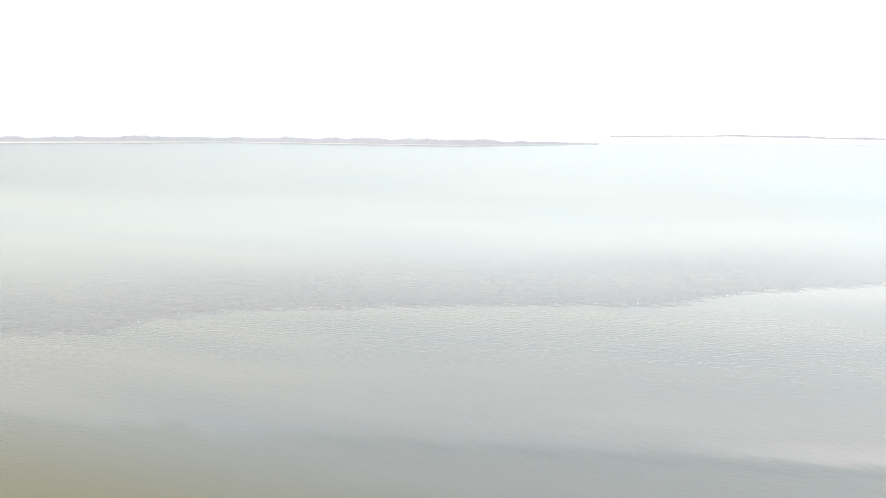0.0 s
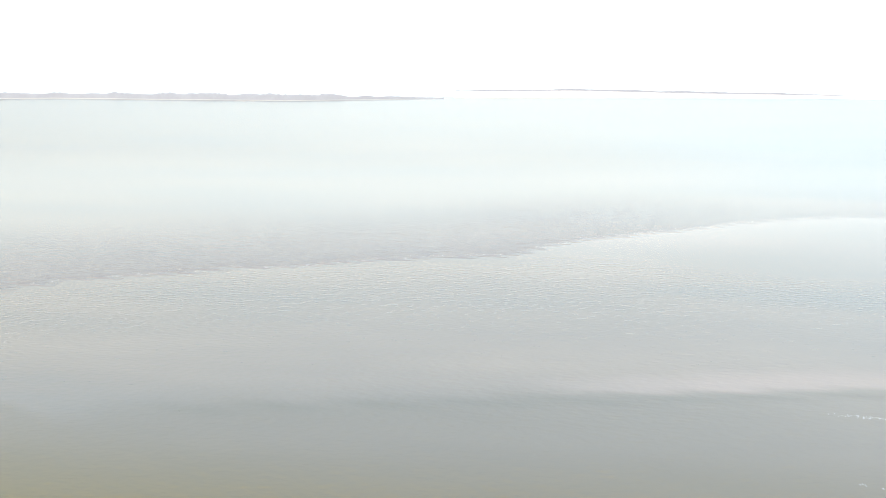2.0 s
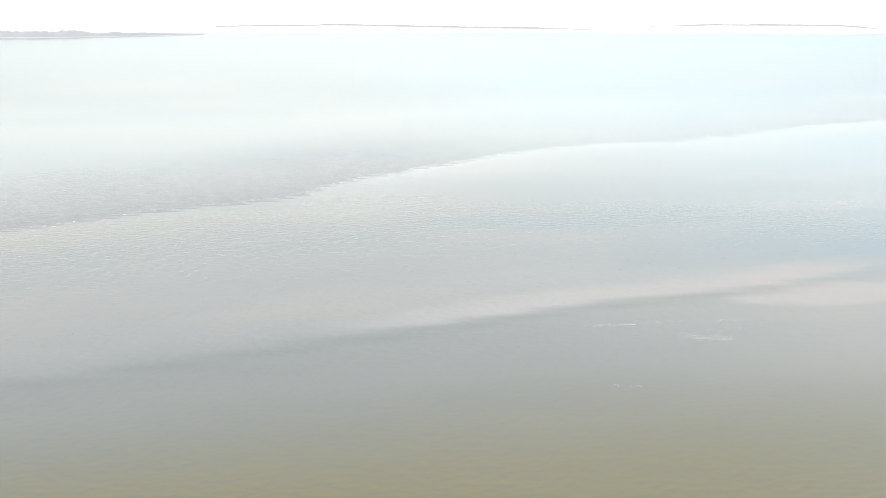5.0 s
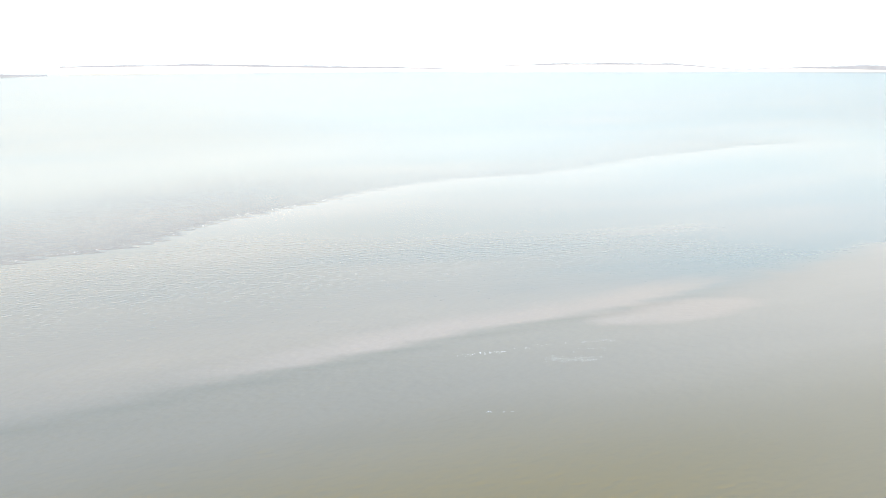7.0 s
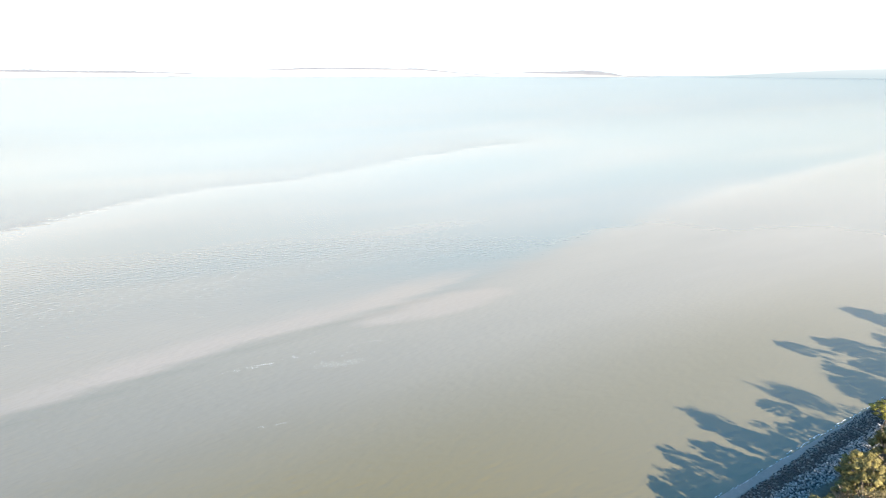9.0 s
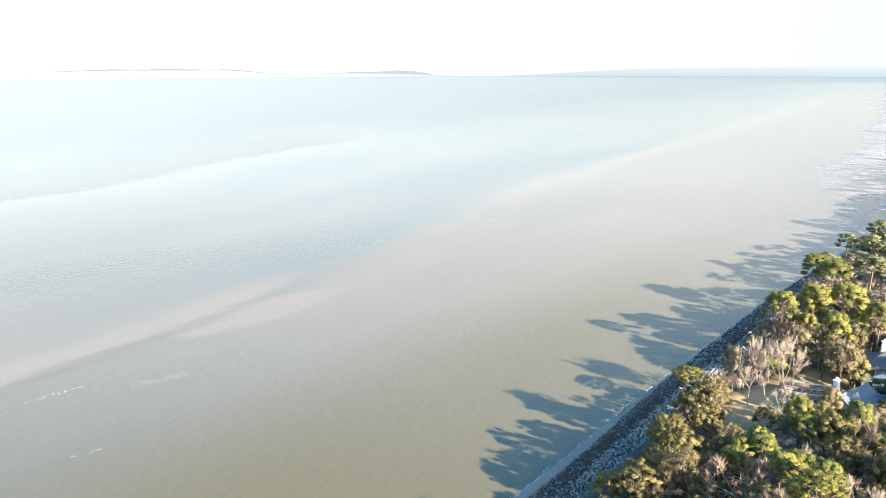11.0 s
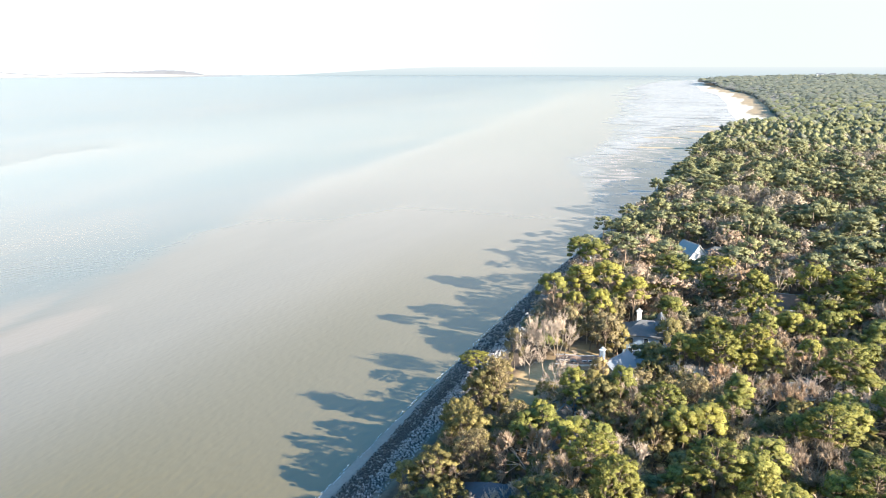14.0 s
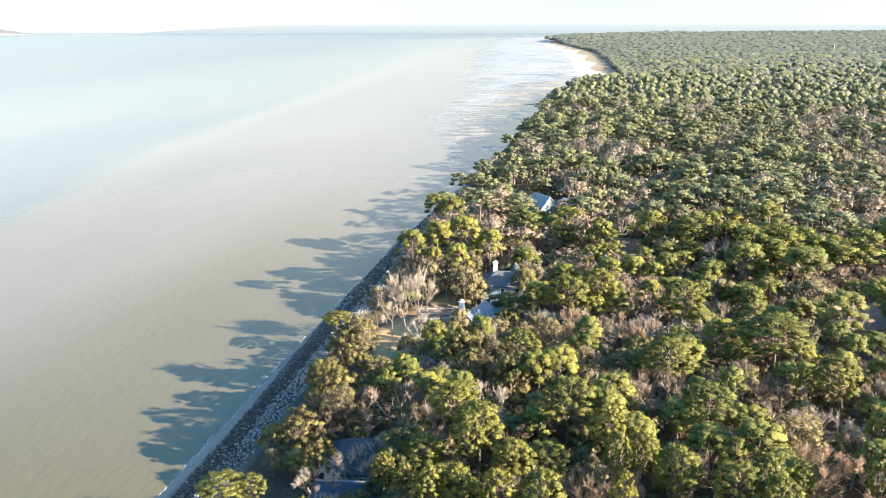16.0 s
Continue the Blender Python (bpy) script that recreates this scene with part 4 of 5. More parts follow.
def plant_woods():
    """The told-apart trees, then the rest on a loose grid; past the nearer ones they join one mesh a material."""
    prototypes()
    rng = np.random.default_rng(11)
    spots = list(KEEP_CLEAR)
    used = {}
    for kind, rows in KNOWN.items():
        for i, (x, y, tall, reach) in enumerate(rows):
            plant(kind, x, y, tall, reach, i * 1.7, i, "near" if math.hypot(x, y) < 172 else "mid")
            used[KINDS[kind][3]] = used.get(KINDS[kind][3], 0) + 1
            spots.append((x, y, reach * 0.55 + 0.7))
    near_spots = [s for s in spots]
    todo = []
    y = 80.0
    while y < 600:
        x = float(shore(y)) + 13
        step = 4.6 if y < 225 else 6.6
        while x < 62 + 0.37 * y:
            px, py = x + rng.uniform(-0.42, 0.42) * step, y + rng.uniform(-0.42, 0.42) * step
            x += step
            if inland(px, py) < (14.5 if py < 260 else 12.5) or not clear_of(px, py, near_spots if py < 260 else KEEP_CLEAR):
                continue
            kind = choose(rng, px, py)
            near = py < 212 + 26 * noise.noise((px * 0.03, 4.0, 0.0))
            if near and kind == "pine" and rng.random() < 0.2:
                kind = "oak" if rng.random() < 0.3 else "olive"
            if kind in ("dry", "bare") and inland(px, py) < 42 and py < 165 and rng.random() < 0.65:
                kind = "oak"
            if kind == "pine" and inland(px, py) < 30 and py < 190:
                kind = "oak"
            a, b, c, d = SIZES[kind]
            small = 0.52 if inland(px, py) < 34 and py < 182 else 0.72 if near else 0.84 if inland(px, py) < 30 else 1.0
            todo.append((math.hypot(px, py), kind, px, py, rng.uniform(a, b) * small * (1 if near else rng.uniform(0.78, 1.12)), rng.uniform(c, d) * small, rng.uniform(0, 6.28), int(rng.integers(0, 9))))
        y += step
    joined = {}
    for dist, kind, px, py, tall, reach, spin, pick in sorted(todo):
        name = KINDS[kind][3]
        if used.get(name, 0) < 296 and dist < 280:
            used[name] = used.get(name, 0) + 1
            plant(kind, px, py, tall, reach, spin, pick, "near" if dist < 104 else "mid" if dist < 205 else "low")
            continue
        tr, li, cr, h0, r0 = RAW[kind, "low"][pick % 3]
        ca, sa = math.cos(spin), math.sin(spin)
        turn = np.array([[ca, sa, 0], [-sa, ca, 0], [0, 0, 1]])
        scale, o = np.array([reach * 1.12 / r0, reach * 1.12 / r0, tall / h0]), np.array([px, py, ground_at(px, py)])
        for key, geo in ((KINDS[kind][2], tr), (KINDS[kind][2], li if kind == "bare" else None), (KINDS[kind][1], cr)):
            if geo is None:
                continue
            v, f = geo[:2]
            n = geo[2] if len(geo) > 2 and geo[2] is not None else np.tile((0.0, 0.0, 1.0), (len(v), 1))
            J = joined.setdefault(key, [[], [], 0, []])
            J[0].append(v * scale @ turn + o)
            J[3].append(n @ turn)
            J[1].append(f + J[2])
            J[2] += len(v)
    words = {"bark": "dark tree trunks of the wood", "pale_bark": "pale tree trunks of the wood", "pine": "green pine crowns of the wood",
             "oak": "dark evergreen crowns of the wood", "olive": "olive-brown crowns of the wood", "dry": "tan winter crowns of the wood", "twig": "bare grey twigs of the wood"}
    for key, J in joined.items():
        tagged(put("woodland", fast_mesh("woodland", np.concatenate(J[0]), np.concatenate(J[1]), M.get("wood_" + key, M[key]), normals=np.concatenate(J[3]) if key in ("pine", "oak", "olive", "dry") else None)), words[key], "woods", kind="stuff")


def far_woods():
    """Woods farther off, each tree a handful of rough clumps, in one mesh a leaf colour with haze painted in."""
    rng = np.random.default_rng(21)
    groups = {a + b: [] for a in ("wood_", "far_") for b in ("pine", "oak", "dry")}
    y = 600.0
    while y < 4600:
        step = 6.8 if y < 900 else 6.8 + (y - 900) * 0.0048
        lo = float(shore(y)) + float(np.interp(y, [600, 740, 860, 960, 1300, 1900, 2300, 2600, 3000, 3300], [14, 14, 26, 52, 72, 82, 80, 74, 30, 16]))
        hi = min(62 + 0.37 * y, 1800)
        for x in np.arange(lo, hi, step):
            px, py = x + rng.uniform(-0.45, 0.45) * step, y + rng.uniform(-0.45, 0.45) * step
            if rng.random() < 0.02:
                continue
            patch = noise.noise((px * 0.006, py * 0.004, 1.0))
            u = rng.random() + 0.25 * patch
            # far_ leaf colours hold more painted haze than the wood_ ones.
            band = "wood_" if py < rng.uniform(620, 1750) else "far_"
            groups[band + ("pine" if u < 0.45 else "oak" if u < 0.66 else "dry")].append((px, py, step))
        y += step
    for key, rows in groups.items():
        kind = key.split("_")[1]
        vs, fs, ns, base = [], [], [], 0
        for px, py, step in rows:
            scrub = 1 - 0.5 * (1 - float(smooth(70, 150, inland(px, py)))) * float(smooth(900, 1000, py)) * (1 - float(smooth(2500, 2800, py)))
            h = (rng.uniform(13, 18) if kind == "pine" else rng.uniform(10, 15)) * scrub + 9 * float(smooth(2400, 4400, py))
            r = step * rng.uniform(0.5, 0.85)
            c = np.array([px, py, ground_at(px, py) + h - min(r * 0.7, 4.0)])
            flat = max(0.4, min(0.85, 5.0 / r))
            if py < rng.uniform(760, 1420):
                side = rng.normal(scale=0.55 * r, size=2)
                v, f, n_soft = sprays(rng, [c, c + (side[0], side[1], -1.2), c + (-side[1], side[0], -0.8)], [r * 0.75, r * 0.7, r * 0.7], 14, 0.62, flat, 0.88)
            else:
                v, f, n_soft = billow(rng, c, r, flat, 4 if py < 1300 else 3, 5, c - (0, 0, 1), 0.3, 1.0)
            vs.append(v)
            fs.append(f + base)
            ns.append(n_soft)
            base += len(v)
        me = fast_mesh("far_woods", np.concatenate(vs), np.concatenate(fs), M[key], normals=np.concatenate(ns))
        tagged(put("far_woods", me), {"pine": "far pine canopy, green and bumpy, haze in its colour", "oak": "far evergreen canopy, dark green, haze in its colour",
               "dry": "far winter canopy, grey-brown, haze in its colour"}[kind], "woods", kind="stuff")


# ---- revetment ----
def build_revetment():
    """Sloping bank of dumped stone along the shore, dark and wet below, pale above."""
    rng = np.random.default_rng(31)
    root = empty("revetment", pose(-61, 150, 0))
    rocks = []
    for k in range(3):
        v = ICO_V * rng.uniform(0.6, 1.15, (12, 1)) * (1.0, 0.8, 0.62)
        rocks.append((v, fast_mesh("rock", v, ICO_F, M["rock"])))
    joined = {"rock": [[], [], 0], "wet_rock": [[], [], 0]}
    singles = 0
    y = 70.0
    while y < 330:
        gap = 0.43 if y < 180 else 0.9
        start = float(np.interp(y, [70, 125, 170], [3.2, 2.6, 0.8]))
        for d in np.arange(start, 12.3, gap):
            px, py = float(shore(y)) + d + rng.uniform(-0.3, 0.3), y + rng.uniform(-0.3, 0.3)
            z = float(height(np.array(px), np.array(py))) + rng.uniform(0.0, 0.22)
            s = rng.uniform(0.13, 0.36) * (1.0 if y < 180 else 1.9)
            dry = d + rng.normal(scale=0.6) > 7.7
            turn = Euler((rng.uniform(-0.6, 0.6), rng.uniform(-0.6, 0.6), rng.uniform(0, 6.28))).to_matrix()
            k = int(rng.integers(0, 3))
            if dry and 95 < y < 125 and singles < 290 and rng.random() < 0.8:
                ob = put("rock", rocks[k][1], root)
                ob.matrix_basis = root.matrix_world.inverted() @ Matrix.LocRotScale((px, py, z), turn.to_quaternion(), (s, s, s))
                singles += 1
                continue
            J = joined["rock" if dry else "wet_rock"]
            J[0].append(rocks[k][0] * s @ np.array(turn).T + (px, py, z))
            J[1].append(ICO_F + J[2])
            J[2] += 12
        y += gap
    inv = np.array(root.matrix_world.translation)
    for key, J in joined.items():
        ob = put("stones" if key == "rock" else "wet_stones", fast_mesh("stones", np.concatenate(J[0]) - inv, np.concatenate(J[1]), M[key]), root)
        tagged(ob, "pale dry stones" if key == "rock" else "dark wet stones", kind="stuff")
    return tagged(root, "sloping revetment of dumped grey stone along the waterline", "revetment", kind="structure")


# ---- houses ----
def gable(w, d, eave, ridge, over=0.5, thick=0.25):
    """Two roof slopes with thickness; ridge along local x."""
    bm = bmesh.new()
    for sgn in (-1, 1):
        prof = [(sgn * (d / 2 + over), eave - over * (ridge - eave) / (d / 2)), (0, ridge)]
        vs = []
        for x in (-w / 2 - over, w / 2 + over):
            for y, z in prof:
                vs += [bm.verts.new((x, y, z)), bm.verts.new((x, y, z + thick))]
        a = vs
        for q in ((0, 2, 6, 4), (1, 5, 7, 3), (0, 4, 5, 1), (2, 3, 7, 6), (0, 1, 3, 2), (4, 6, 7, 5)):
            bm.faces.new([a[i] for i in q])
    bmesh.ops.recalc_face_normals(bm, faces=bm.faces[:])
    return bm


def walls(w, d, eave, ridge):
    bm = bmesh.new()
    lo = [bm.verts.new(p) for p in ((-w / 2, -d / 2, -1), (w / 2, -d / 2, -1), (w / 2, d / 2, -1), (-w / 2, d / 2, -1))]
    hi = [bm.verts.new(p) for p in ((-w / 2, -d / 2, eave), (w / 2, -d / 2, eave), (w / 2, d / 2, eave), (-w / 2, d / 2, eave))]
    r0, r1 = bm.verts.new((-w / 2, 0, ridge - 0.05)), bm.verts.new((w / 2, 0, ridge - 0.05))
    for q in ((lo[0], lo[1], hi[1], hi[0]), (lo[2], lo[3], hi[3], hi[2]), (lo[1], lo[2], hi[2], r1, hi[1]), (lo[3], lo[0], hi[0], r0, hi[3]), tuple(reversed(lo))):
        bm.faces.new(q)
    bmesh.ops.recalc_face_normals(bm, faces=bm.faces[:])
    return bm


def hip(w, d, eave, ridge, over=0.6, thick=0.25):
    """Roof with four slopes and a short ridge along local x."""
    bm = bmesh.new()
    a, b = w / 2 + over, d / 2 + over
    e = eave - over * (ridge - eave) / (d / 2)
    lo = [bm.verts.new((x, y, e)) for x, y in ((-a, -b), (a, -b), (a, b), (-a, b))]
    hi = [bm.verts.new((v.co.x, v.co.y, e + thick)) for v in lo]
    k = max(0.4, a - b)
    r = [bm.verts.new((-k, 0, ridge + thick)), bm.verts.new((k, 0, ridge + thick))]
    bm.faces.new(lo)
    for i in range(4):
        bm.faces.new((lo[i], lo[(i + 1) % 4], hi[(i + 1) % 4], hi[i]))
    for q in ((hi[0], hi[1], r[1], r[0]), (hi[2], hi[3], r[0], r[1]), (hi[1], hi[2], r[1]), (hi[3], hi[0], r[0])):
        bm.faces.new(q)
    bmesh.ops.recalc_face_normals(bm, faces=bm.faces[:])
    return bm


def house(x, y, turn, w, d, eave, ridge, wall, roof, label, chimney=None, hipped=False, windows=3):
    g = float(height(np.array(x), np.array(y)))
    root = empty("house", pose(x, y, g, 0, 0, turn))
    part("wall", walls(w, d, eave, eave + 0.1 if hipped else ridge), M[wall], root)
    rf = part("roof", (hip if hipped else gable)(w, d, eave, ridge), M[roof], root)
    if not hipped:
        part("ridge_cap", box(-w / 2 - 0.5, -0.16, ridge + 0.2, w / 2 + 0.5, 0.16, ridge + 0.3), M["roof_cap"], rf)
    for s in () if hipped else (-1, 1):
        part("fascia", box(-w / 2 - 0.5, s * (d / 2 + 0.5) - 0.06, eave - 0.55, w / 2 + 0.5, s * (d / 2 + 0.5) + 0.06, eave - 0.22), M["white"], root)
    for s in (-1, 1):
        for st in range(max(1, int(eave // 2.8))):
            for i in range(windows):
                wx = (i + 0.5) / windows * w - w / 2
                z = 0.9 + 2.8 * st
                fr = part("window", box(wx - 0.6, s * d / 2 - 0.05, z, wx + 0.6, s * d / 2 + 0.05, z + 1.5), M["white"], root)
                part("pane", box(wx - 0.5, s * (d / 2 + 0.055) - 0.01, z + 0.1, wx + 0.5, s * (d / 2 + 0.055) + 0.01, z + 1.4), M["glass"], fr)
    if chimney:
        cx, cy, cz = chimney
        ch = part("chimney", box(cx - 0.55, cy - 0.45, eave - 1, cx + 0.55, cy + 0.45, cz, 0.05), M["white"], root, "white-painted chimney")
        part("cap", box(cx - 0.7, cy - 0.6, cz, cx + 0.7, cy + 0.6, cz + 0.2, 0.04), M["white"], ch)
        part("flue", box(cx - 0.25, cy - 0.25, cz + 0.2, cx + 0.25, cy + 0.25, cz + 0.7, 0.04), M["white"], ch)
    return tagged(root, label, "house")


M["glass"] = simple("window_glass", (0.03, 0.04, 0.05), 0.1, 0.1, 0.5, 0.0, 0.0)

HOUSES = [
    (-26.5, 166.0, 72, 9.5, 7.0, 4.4, 7.0, "grey_wall", "roof_metal", "house with a pale metal roof and white chimney", (-1.0, 3.2, 8.2)),
    (-20.4, 170.5, 20, 8, 6, 3.2, 5.6, "white", "roof_metal", "low white garage with a pale metal roof", None),
    (-23.5, 190.0, 8, 11, 8, 6.0, 8.4, "blue_wall", "roof_grey", "blue clapboard house with white trim and grey hipped roof", (-2, 0.6, 10.6), True),
    (-20.5, 193.5, 98, 7, 5, 6.0, 8.6, "white", "roof_metal", "white gabled house end behind the blue house", None),
    (-31.5, 148.6, 60, 7, 5, 2.8, 4.8, "blue_wall", "roof_blue", "low house with a blue-grey metal roof", None),
    (-33.2, 137.0, 80, 8, 5, 2.8, 4.6, "white", "roof_brown", "low white house with a brown shingle roof", None),
    (-27.8, 128.5, 95, 6, 7, 2.8, 5.2, "tan_wall", "roof_dark", "small house with a dark gabled roof and white trim", None),
    (-34.0, 105.0, 8, 12, 9, 3.4, 6.6, "grey_wall", "roof_dark", "shaded house with a dark hipped shingle roof", None, True),
    (-33.8, 95.5, 8, 9, 6, 2.8, 4.8, "blue_wall", "roof_blue", "low blue house with a dark blue roof", None),
    (-21.5, 281.0, 132, 9, 7, 5.2, 9.0, "white", "roof_pale", "white gabled house deep in the wood", None),
    (-12.0, 287.0, 8, 13, 9, 3.6, 6.8, "white", "roof_grey", "low wing with a grey hipped roof beside a white house", None, True),
    (61.5, 185.0, 15, 15, 11, 4.0, 8.0, "tan_wall", "roof_brown", "house with a wide brown hipped shingle roof", None, True),
    (8.0, 231.0, 5, 9, 7, 4.5, 7.5, "tan_wall", "roof_brown", "house with a brown roof half hidden by trees", None),
    (8.1, 217.5, 20, 4, 4, 2.6, 4.4, "blue_wall", "roof_blue", "small shed with a blue metal roof", None),
    (40.0, 372.0, 10, 16, 10, 4.0, 7.0, "grey_wall", "roof_metal", "long grey-roofed house among tall pines", None),
    (-39.5, 173.0, 12, 4.5, 3.5, 1.8, 2.7, "tan_wall", "roof_brown", "low garden shed with a brown roof", None),
    (-34.5, 174.5, 25, 4.5, 3.2, 1.8, 2.6, "tan_wall", "roof_brown", "low garden shed with a brown roof", None),
    (11.0, 171.0, 30, 6, 5, 3.0, 5.2, "blue_wall", "roof_dark", "small dark-roofed building in the wood", None),
    (179.0, 3653.0, 10, 34, 14, 25.0, 29.0, "white", "roof_metal", "long white building far off above the trees", None),
    (225.0, 3661.0, 0, 22, 14, 25.0, 30.0, "white", "roof_grey", "white building far off above the trees", None),
    (-162.0, 3654.0, 20, 26, 12, 20.0, 24.0, "white", "roof_metal", "white building at the far point", None),
]


# ---- fence and mast ----
def rail_fence(ax, ay, bx, by, n):
    """Low white fence of posts and two rails."""
    z = ground_at(ax, ay)
    turn = math.degrees(math.atan2(by - ay, bx - ax))
    long = math.hypot(bx - ax, by - ay)
    root = empty("rail_fence", pose(ax, ay, z, 0, 0, turn))
    for i in range(n):
        x = long * i / (n - 1)
        part("post", box(x - 0.06, -0.06, -0.3, x + 0.06, 0.06, 1.15), M["white"], root)
    for h in (0.5, 0.98):
        part("rail", box(0, 0.06, h, long, 0.11, h + 0.13), M["white"], root)
    return tagged(root, "low white rail fence under the trees", "fence")


def mast(x, y, tall):
    """Slim white mast on a footing, with a short top rod."""
    root = empty("mast", pose(x, y, ground_at(x, y)))
    put("pole", fast_mesh("pole", *tubes([((0, 0, -0.5), (0, 0, tall * 0.5), 0.55, 0.45), ((0, 0, tall * 0.5), (0, 0, tall), 0.45, 0.3)], 8), M["white"]), root)
    put("top_rod", fast_mesh("top_rod", *tubes([((0, 0, tall), (0, 0, tall + 3), 0.12, 0.08)], 6), M["white"]), root)
    return tagged(root, "slim white mast above the far woods", "mast")


# ---- palms ----
def palm(x, y, tall, seed):
    """Palm with a ringed trunk and arching feathered fronds."""
    rng = np.random.default_rng(seed)
    root = empty("palm_tree", pose(x, y, ground_at(x, y)))
    segs = [((0, 0, -0.3 + tall * i / 6), (0, 0, tall * (i + 1) / 6 - 0.3), 0.2 - 0.008 * i, 0.185 - 0.008 * i) for i in range(6)]
    put("trunk", fast_mesh("trunk", *tubes(segs, 7), M["bark"]), root)
    for i in range(16):
        a, lift = i * 2.4, rng.uniform(0.1, 0.95)
        vs, fs = [], []
        n = 9
        spine = []
        for k in range(n):
            s = k / (n - 1)
            reach = 2.5 * s
            spine.append(np.array([math.cos(a) * reach, math.sin(a) * reach, tall - 0.3 + lift * 1.6 * s - 2.1 * s * s]))
        side = np.array([-math.sin(a), math.cos(a), 0])
        base = 0
        for k in range(n - 1):
            p, q = spine[k], spine[k + 1]
            w = 0.6 * math.sin(math.pi * (0.12 + 0.86 * k / (n - 1)))
            for sg in (-1, 1):
                tip = (p + q) / 2 + side * sg * w + (q - p) * 0.8 + np.array([0, 0, -0.22])
                vs += [p, q, tip]
                fs.append((base, base + 1, base + 2))
                base += 3
        put("frond", fast_mesh("frond", vs, fs, M["palm"]), root)
    return tagged(root, "palm with arching yellow-green fronds by the lawn", "palm", group="palms by the lawn")


# ---- foam ----
def flecks(name, label, spots, seed):
    """Loose flecks of foam lying on the water."""
    rng = np.random.default_rng(seed)
    vs, fs, base = [], [], 0
    for x, y, long, wide, turn in spots:
        n = 7
        a = np.arange(n) * 2 * math.pi / n
        r = rng.uniform(0.6, 1.2, n)
        p = np.stack([np.cos(a) * r * long / 2, np.sin(a) * r * wide / 2], 1)
        c, s = math.cos(turn), math.sin(turn)
        ring = np.stack([x + p[:, 0] * c - p[:, 1] * s, y + p[:, 0] * s + p[:, 1] * c, np.full(n, 0.02)], 1)
        vs.append(np.concatenate([ring, [[x, y, 0.07]]]))
        fs.append(np.array([(i, (i + 1) % n, n) for i in range(n)]) + base)
        base += n + 1
    return tagged(put(name, fast_mesh(name, np.concatenate(vs), np.concatenate(fs), M["foam"])), label, "foam", kind="stuff")


def build_foam():
    rng = np.random.default_rng(41)
    edge = []
    y = 60.0
    while y < 430:
        long = rng.uniform(0.3, 1.5)
        if rng.random() < 0.7:
            edge.append((float(shore(y)) + rng.uniform(-0.35, 0.35) - 0.2 + 0.5 * noise.noise((y * 0.15, 1.0, 0.0)), y, long, rng.uniform(0.10, 0.28), math.pi / 2 + rng.uniform(-0.1, 0.1)))
        y += long * 0.8
    flecks("shore_foam", "thin broken line of white foam along the shore", edge, 42)
    patch = []
    for ax, ay, bx, by, n, w in ((-176.5, 66, -174.5, 80, 34, 0.5), (-175.5, 82, -172, 112, 22, 0.8), (-166, 88, -162, 99, 60, 1.2), (-170, 95, -166, 108, 12, 1.8), (-143, 60, -141, 68, 8, 0.4)):
        for _ in range(n):
            k = rng.random()
            patch.append((ax + (bx - ax) * k + rng.normal() * w, ay + (by - ay) * k + rng.normal() * w, rng.uniform(0.15, 0.45), rng.uniform(0.05, 0.14), rng.uniform(0.8, 2.2)))
    flecks("foam_patch", "drifting patches of white foam flecks", patch, 43)
    line = []
    for (ax, ay), (bx, by) in zip(CHOP_LINE[1:-3], CHOP_LINE[2:-2]):
        n = int(math.hypot(bx - ax, by - ay) * 0.9)
        for i in range(n):
            k = rng.random()
            line.append((ax + (bx - ax) * k - abs(rng.normal()) * 3.0, ay + (by - ay) * k + rng.normal() * 1.6, rng.uniform(0.2, 0.65), rng.uniform(0.05, 0.14), rng.uniform(0.6, 2.0)))
    flecks("tide_line_foam", "foam flecks along the edge of choppy water", line, 44)


# Leaf colours greyed and blued to paint distance haze, stronger in the far_ set.
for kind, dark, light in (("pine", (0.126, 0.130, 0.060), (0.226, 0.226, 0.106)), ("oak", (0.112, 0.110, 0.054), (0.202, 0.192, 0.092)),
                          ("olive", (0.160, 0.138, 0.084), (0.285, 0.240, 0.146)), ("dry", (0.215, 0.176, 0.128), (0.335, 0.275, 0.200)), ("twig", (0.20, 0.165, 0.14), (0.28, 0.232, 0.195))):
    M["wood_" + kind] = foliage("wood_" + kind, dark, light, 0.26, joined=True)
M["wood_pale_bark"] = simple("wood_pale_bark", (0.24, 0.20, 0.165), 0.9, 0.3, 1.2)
M["far_pine"] = foliage("hazed_pine_canopy", (0.125, 0.131, 0.092), (0.157, 0.163, 0.114), 0.28, joined=True, patch=0.025)
M["far_oak"] = foliage("hazed_evergreen_canopy", (0.110, 0.116, 0.090), (0.138, 0.143, 0.108), 0.28, joined=True, patch=0.025)
M["far_dry"] = foliage("hazed_winter_canopy", (0.168, 0.160, 0.143), (0.203, 0.192, 0.170), 0.28, joined=True, patch=0.025)
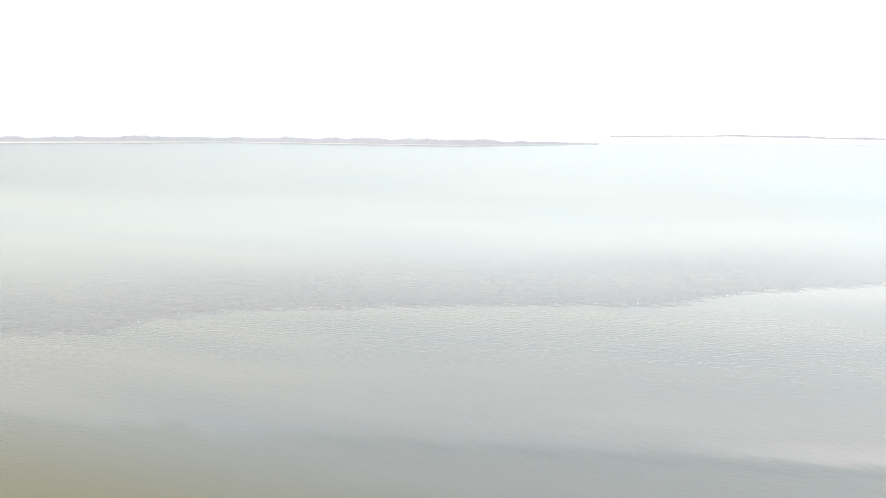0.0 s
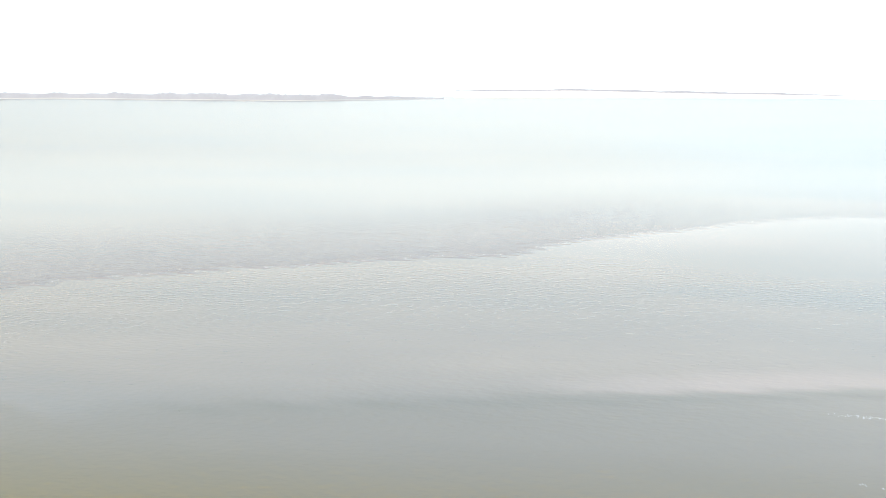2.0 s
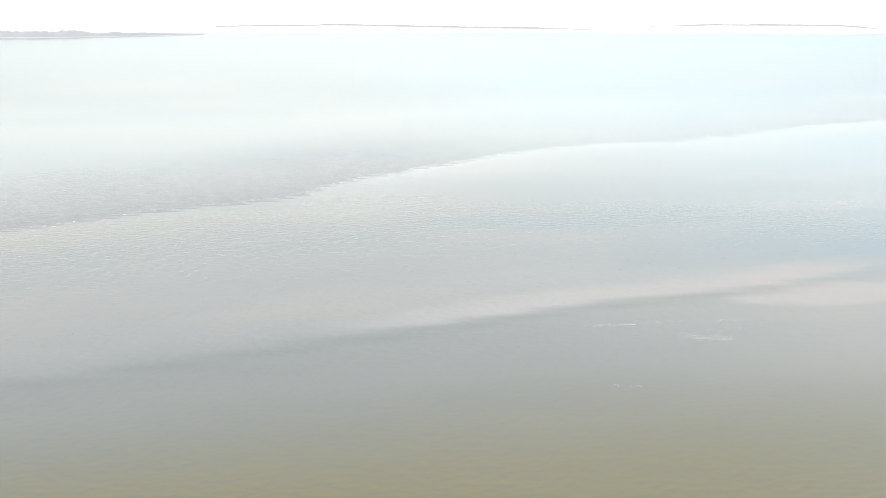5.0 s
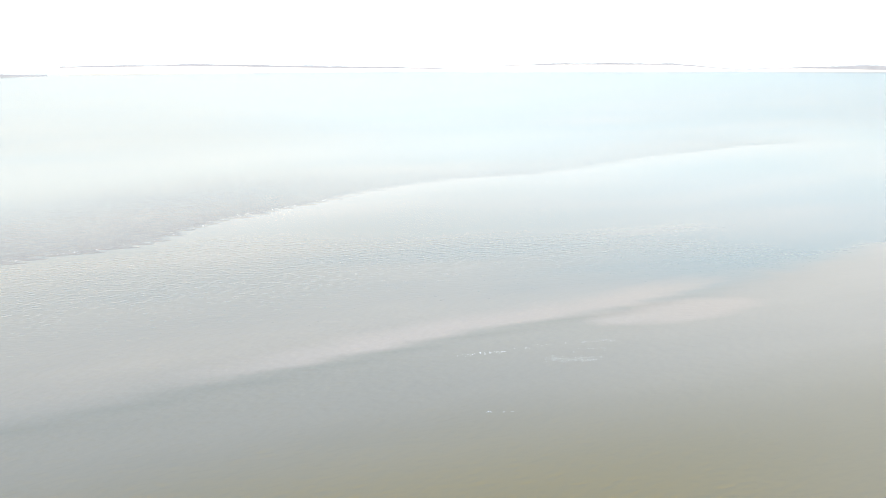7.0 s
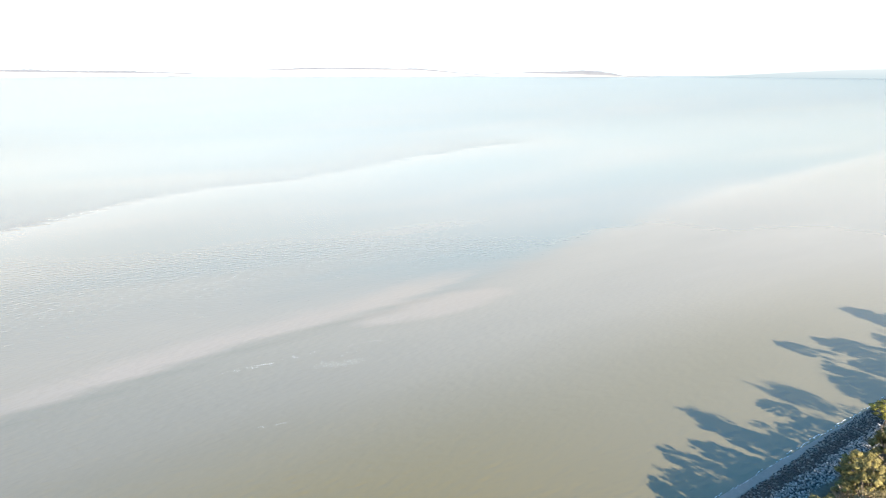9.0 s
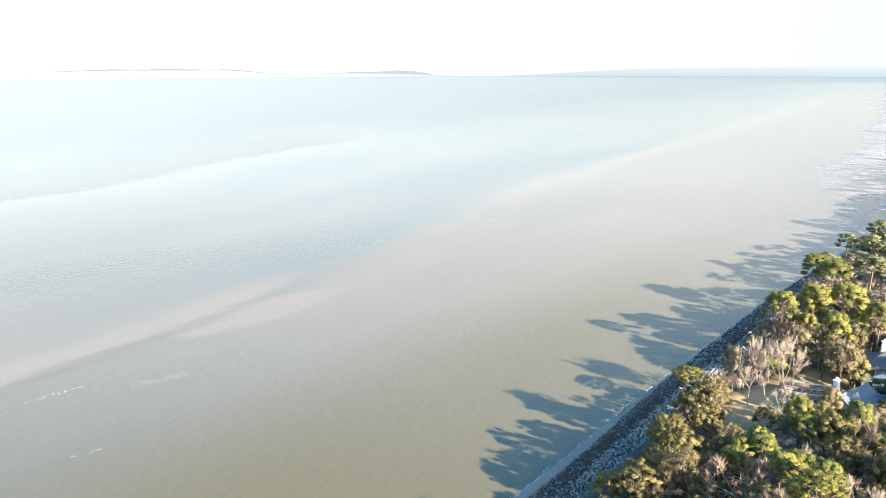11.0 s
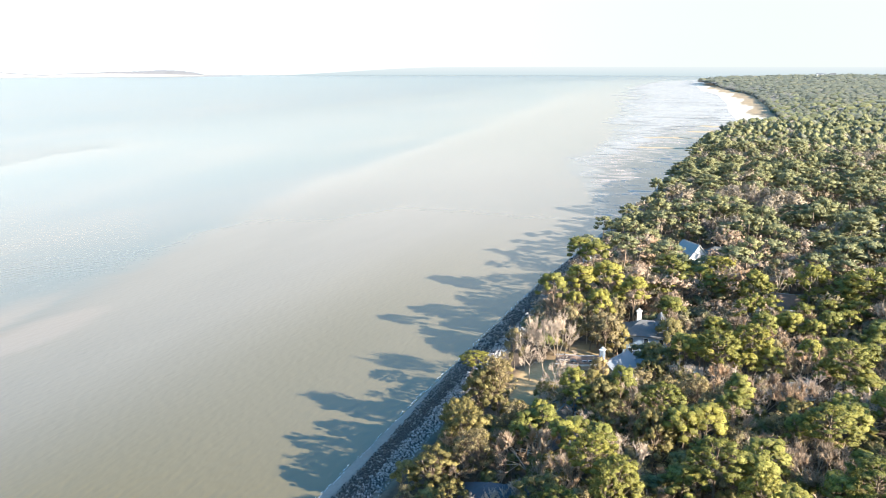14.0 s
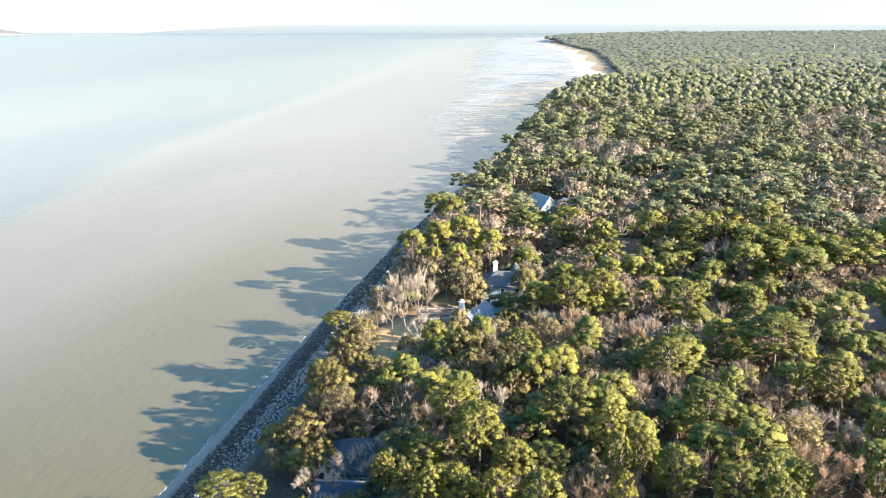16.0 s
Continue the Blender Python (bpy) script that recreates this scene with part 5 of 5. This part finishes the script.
M["foam"] = simple("foam", (0.52, 0.52, 0.50), 0.8, 0.08, 1.0)
M["roof_pale"] = simple("pale_shingles", (0.36, 0.36, 0.35), 0.75, 0.12, 0.7)
M["roof_cap"] = simple("ridge_metal", (0.22, 0.22, 0.22), 0.6, 0.15, 0.8)
M["roof_grey"] = simple("grey_shingles", (0.115, 0.115, 0.115), 0.8, 0.25, 0.9)
M["roof_blue"] = simple("blue_metal_roof", (0.05, 0.07, 0.105), 0.8, 0.15, 0.6, 0.1, 0.05)

build_ground()
build_water()
build_flat()
sea_backdrop()
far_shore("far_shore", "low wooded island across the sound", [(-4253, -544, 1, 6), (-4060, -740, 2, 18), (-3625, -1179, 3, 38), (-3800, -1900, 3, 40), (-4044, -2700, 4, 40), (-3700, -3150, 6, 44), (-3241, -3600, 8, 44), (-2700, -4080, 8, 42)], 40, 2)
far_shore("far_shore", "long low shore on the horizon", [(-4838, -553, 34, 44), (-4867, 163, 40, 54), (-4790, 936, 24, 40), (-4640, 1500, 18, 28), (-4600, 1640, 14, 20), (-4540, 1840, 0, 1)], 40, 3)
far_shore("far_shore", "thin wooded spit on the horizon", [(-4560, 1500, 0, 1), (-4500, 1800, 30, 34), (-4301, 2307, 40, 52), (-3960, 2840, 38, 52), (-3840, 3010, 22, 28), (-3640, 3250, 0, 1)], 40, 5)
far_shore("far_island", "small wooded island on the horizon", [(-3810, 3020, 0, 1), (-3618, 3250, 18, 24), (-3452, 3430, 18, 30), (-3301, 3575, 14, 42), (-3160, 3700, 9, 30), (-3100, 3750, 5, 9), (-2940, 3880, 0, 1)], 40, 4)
build_revetment()
build_foam()
for row in HOUSES:
    house(*row[:10], chimney=row[10], hipped=len(row) > 11)
rail_fence(-38.4, 127.6, -33.0, 127.3, 5)
mast(421, 1670, 30)
for i, (x, y, tall) in enumerate(((-46.0, 176.5, 6.0), (-44.2, 178.5, 5.2), (-47.5, 180.0, 5.6))):
    palm(x, y, tall, 60 + i)
plant_woods()
far_woods()
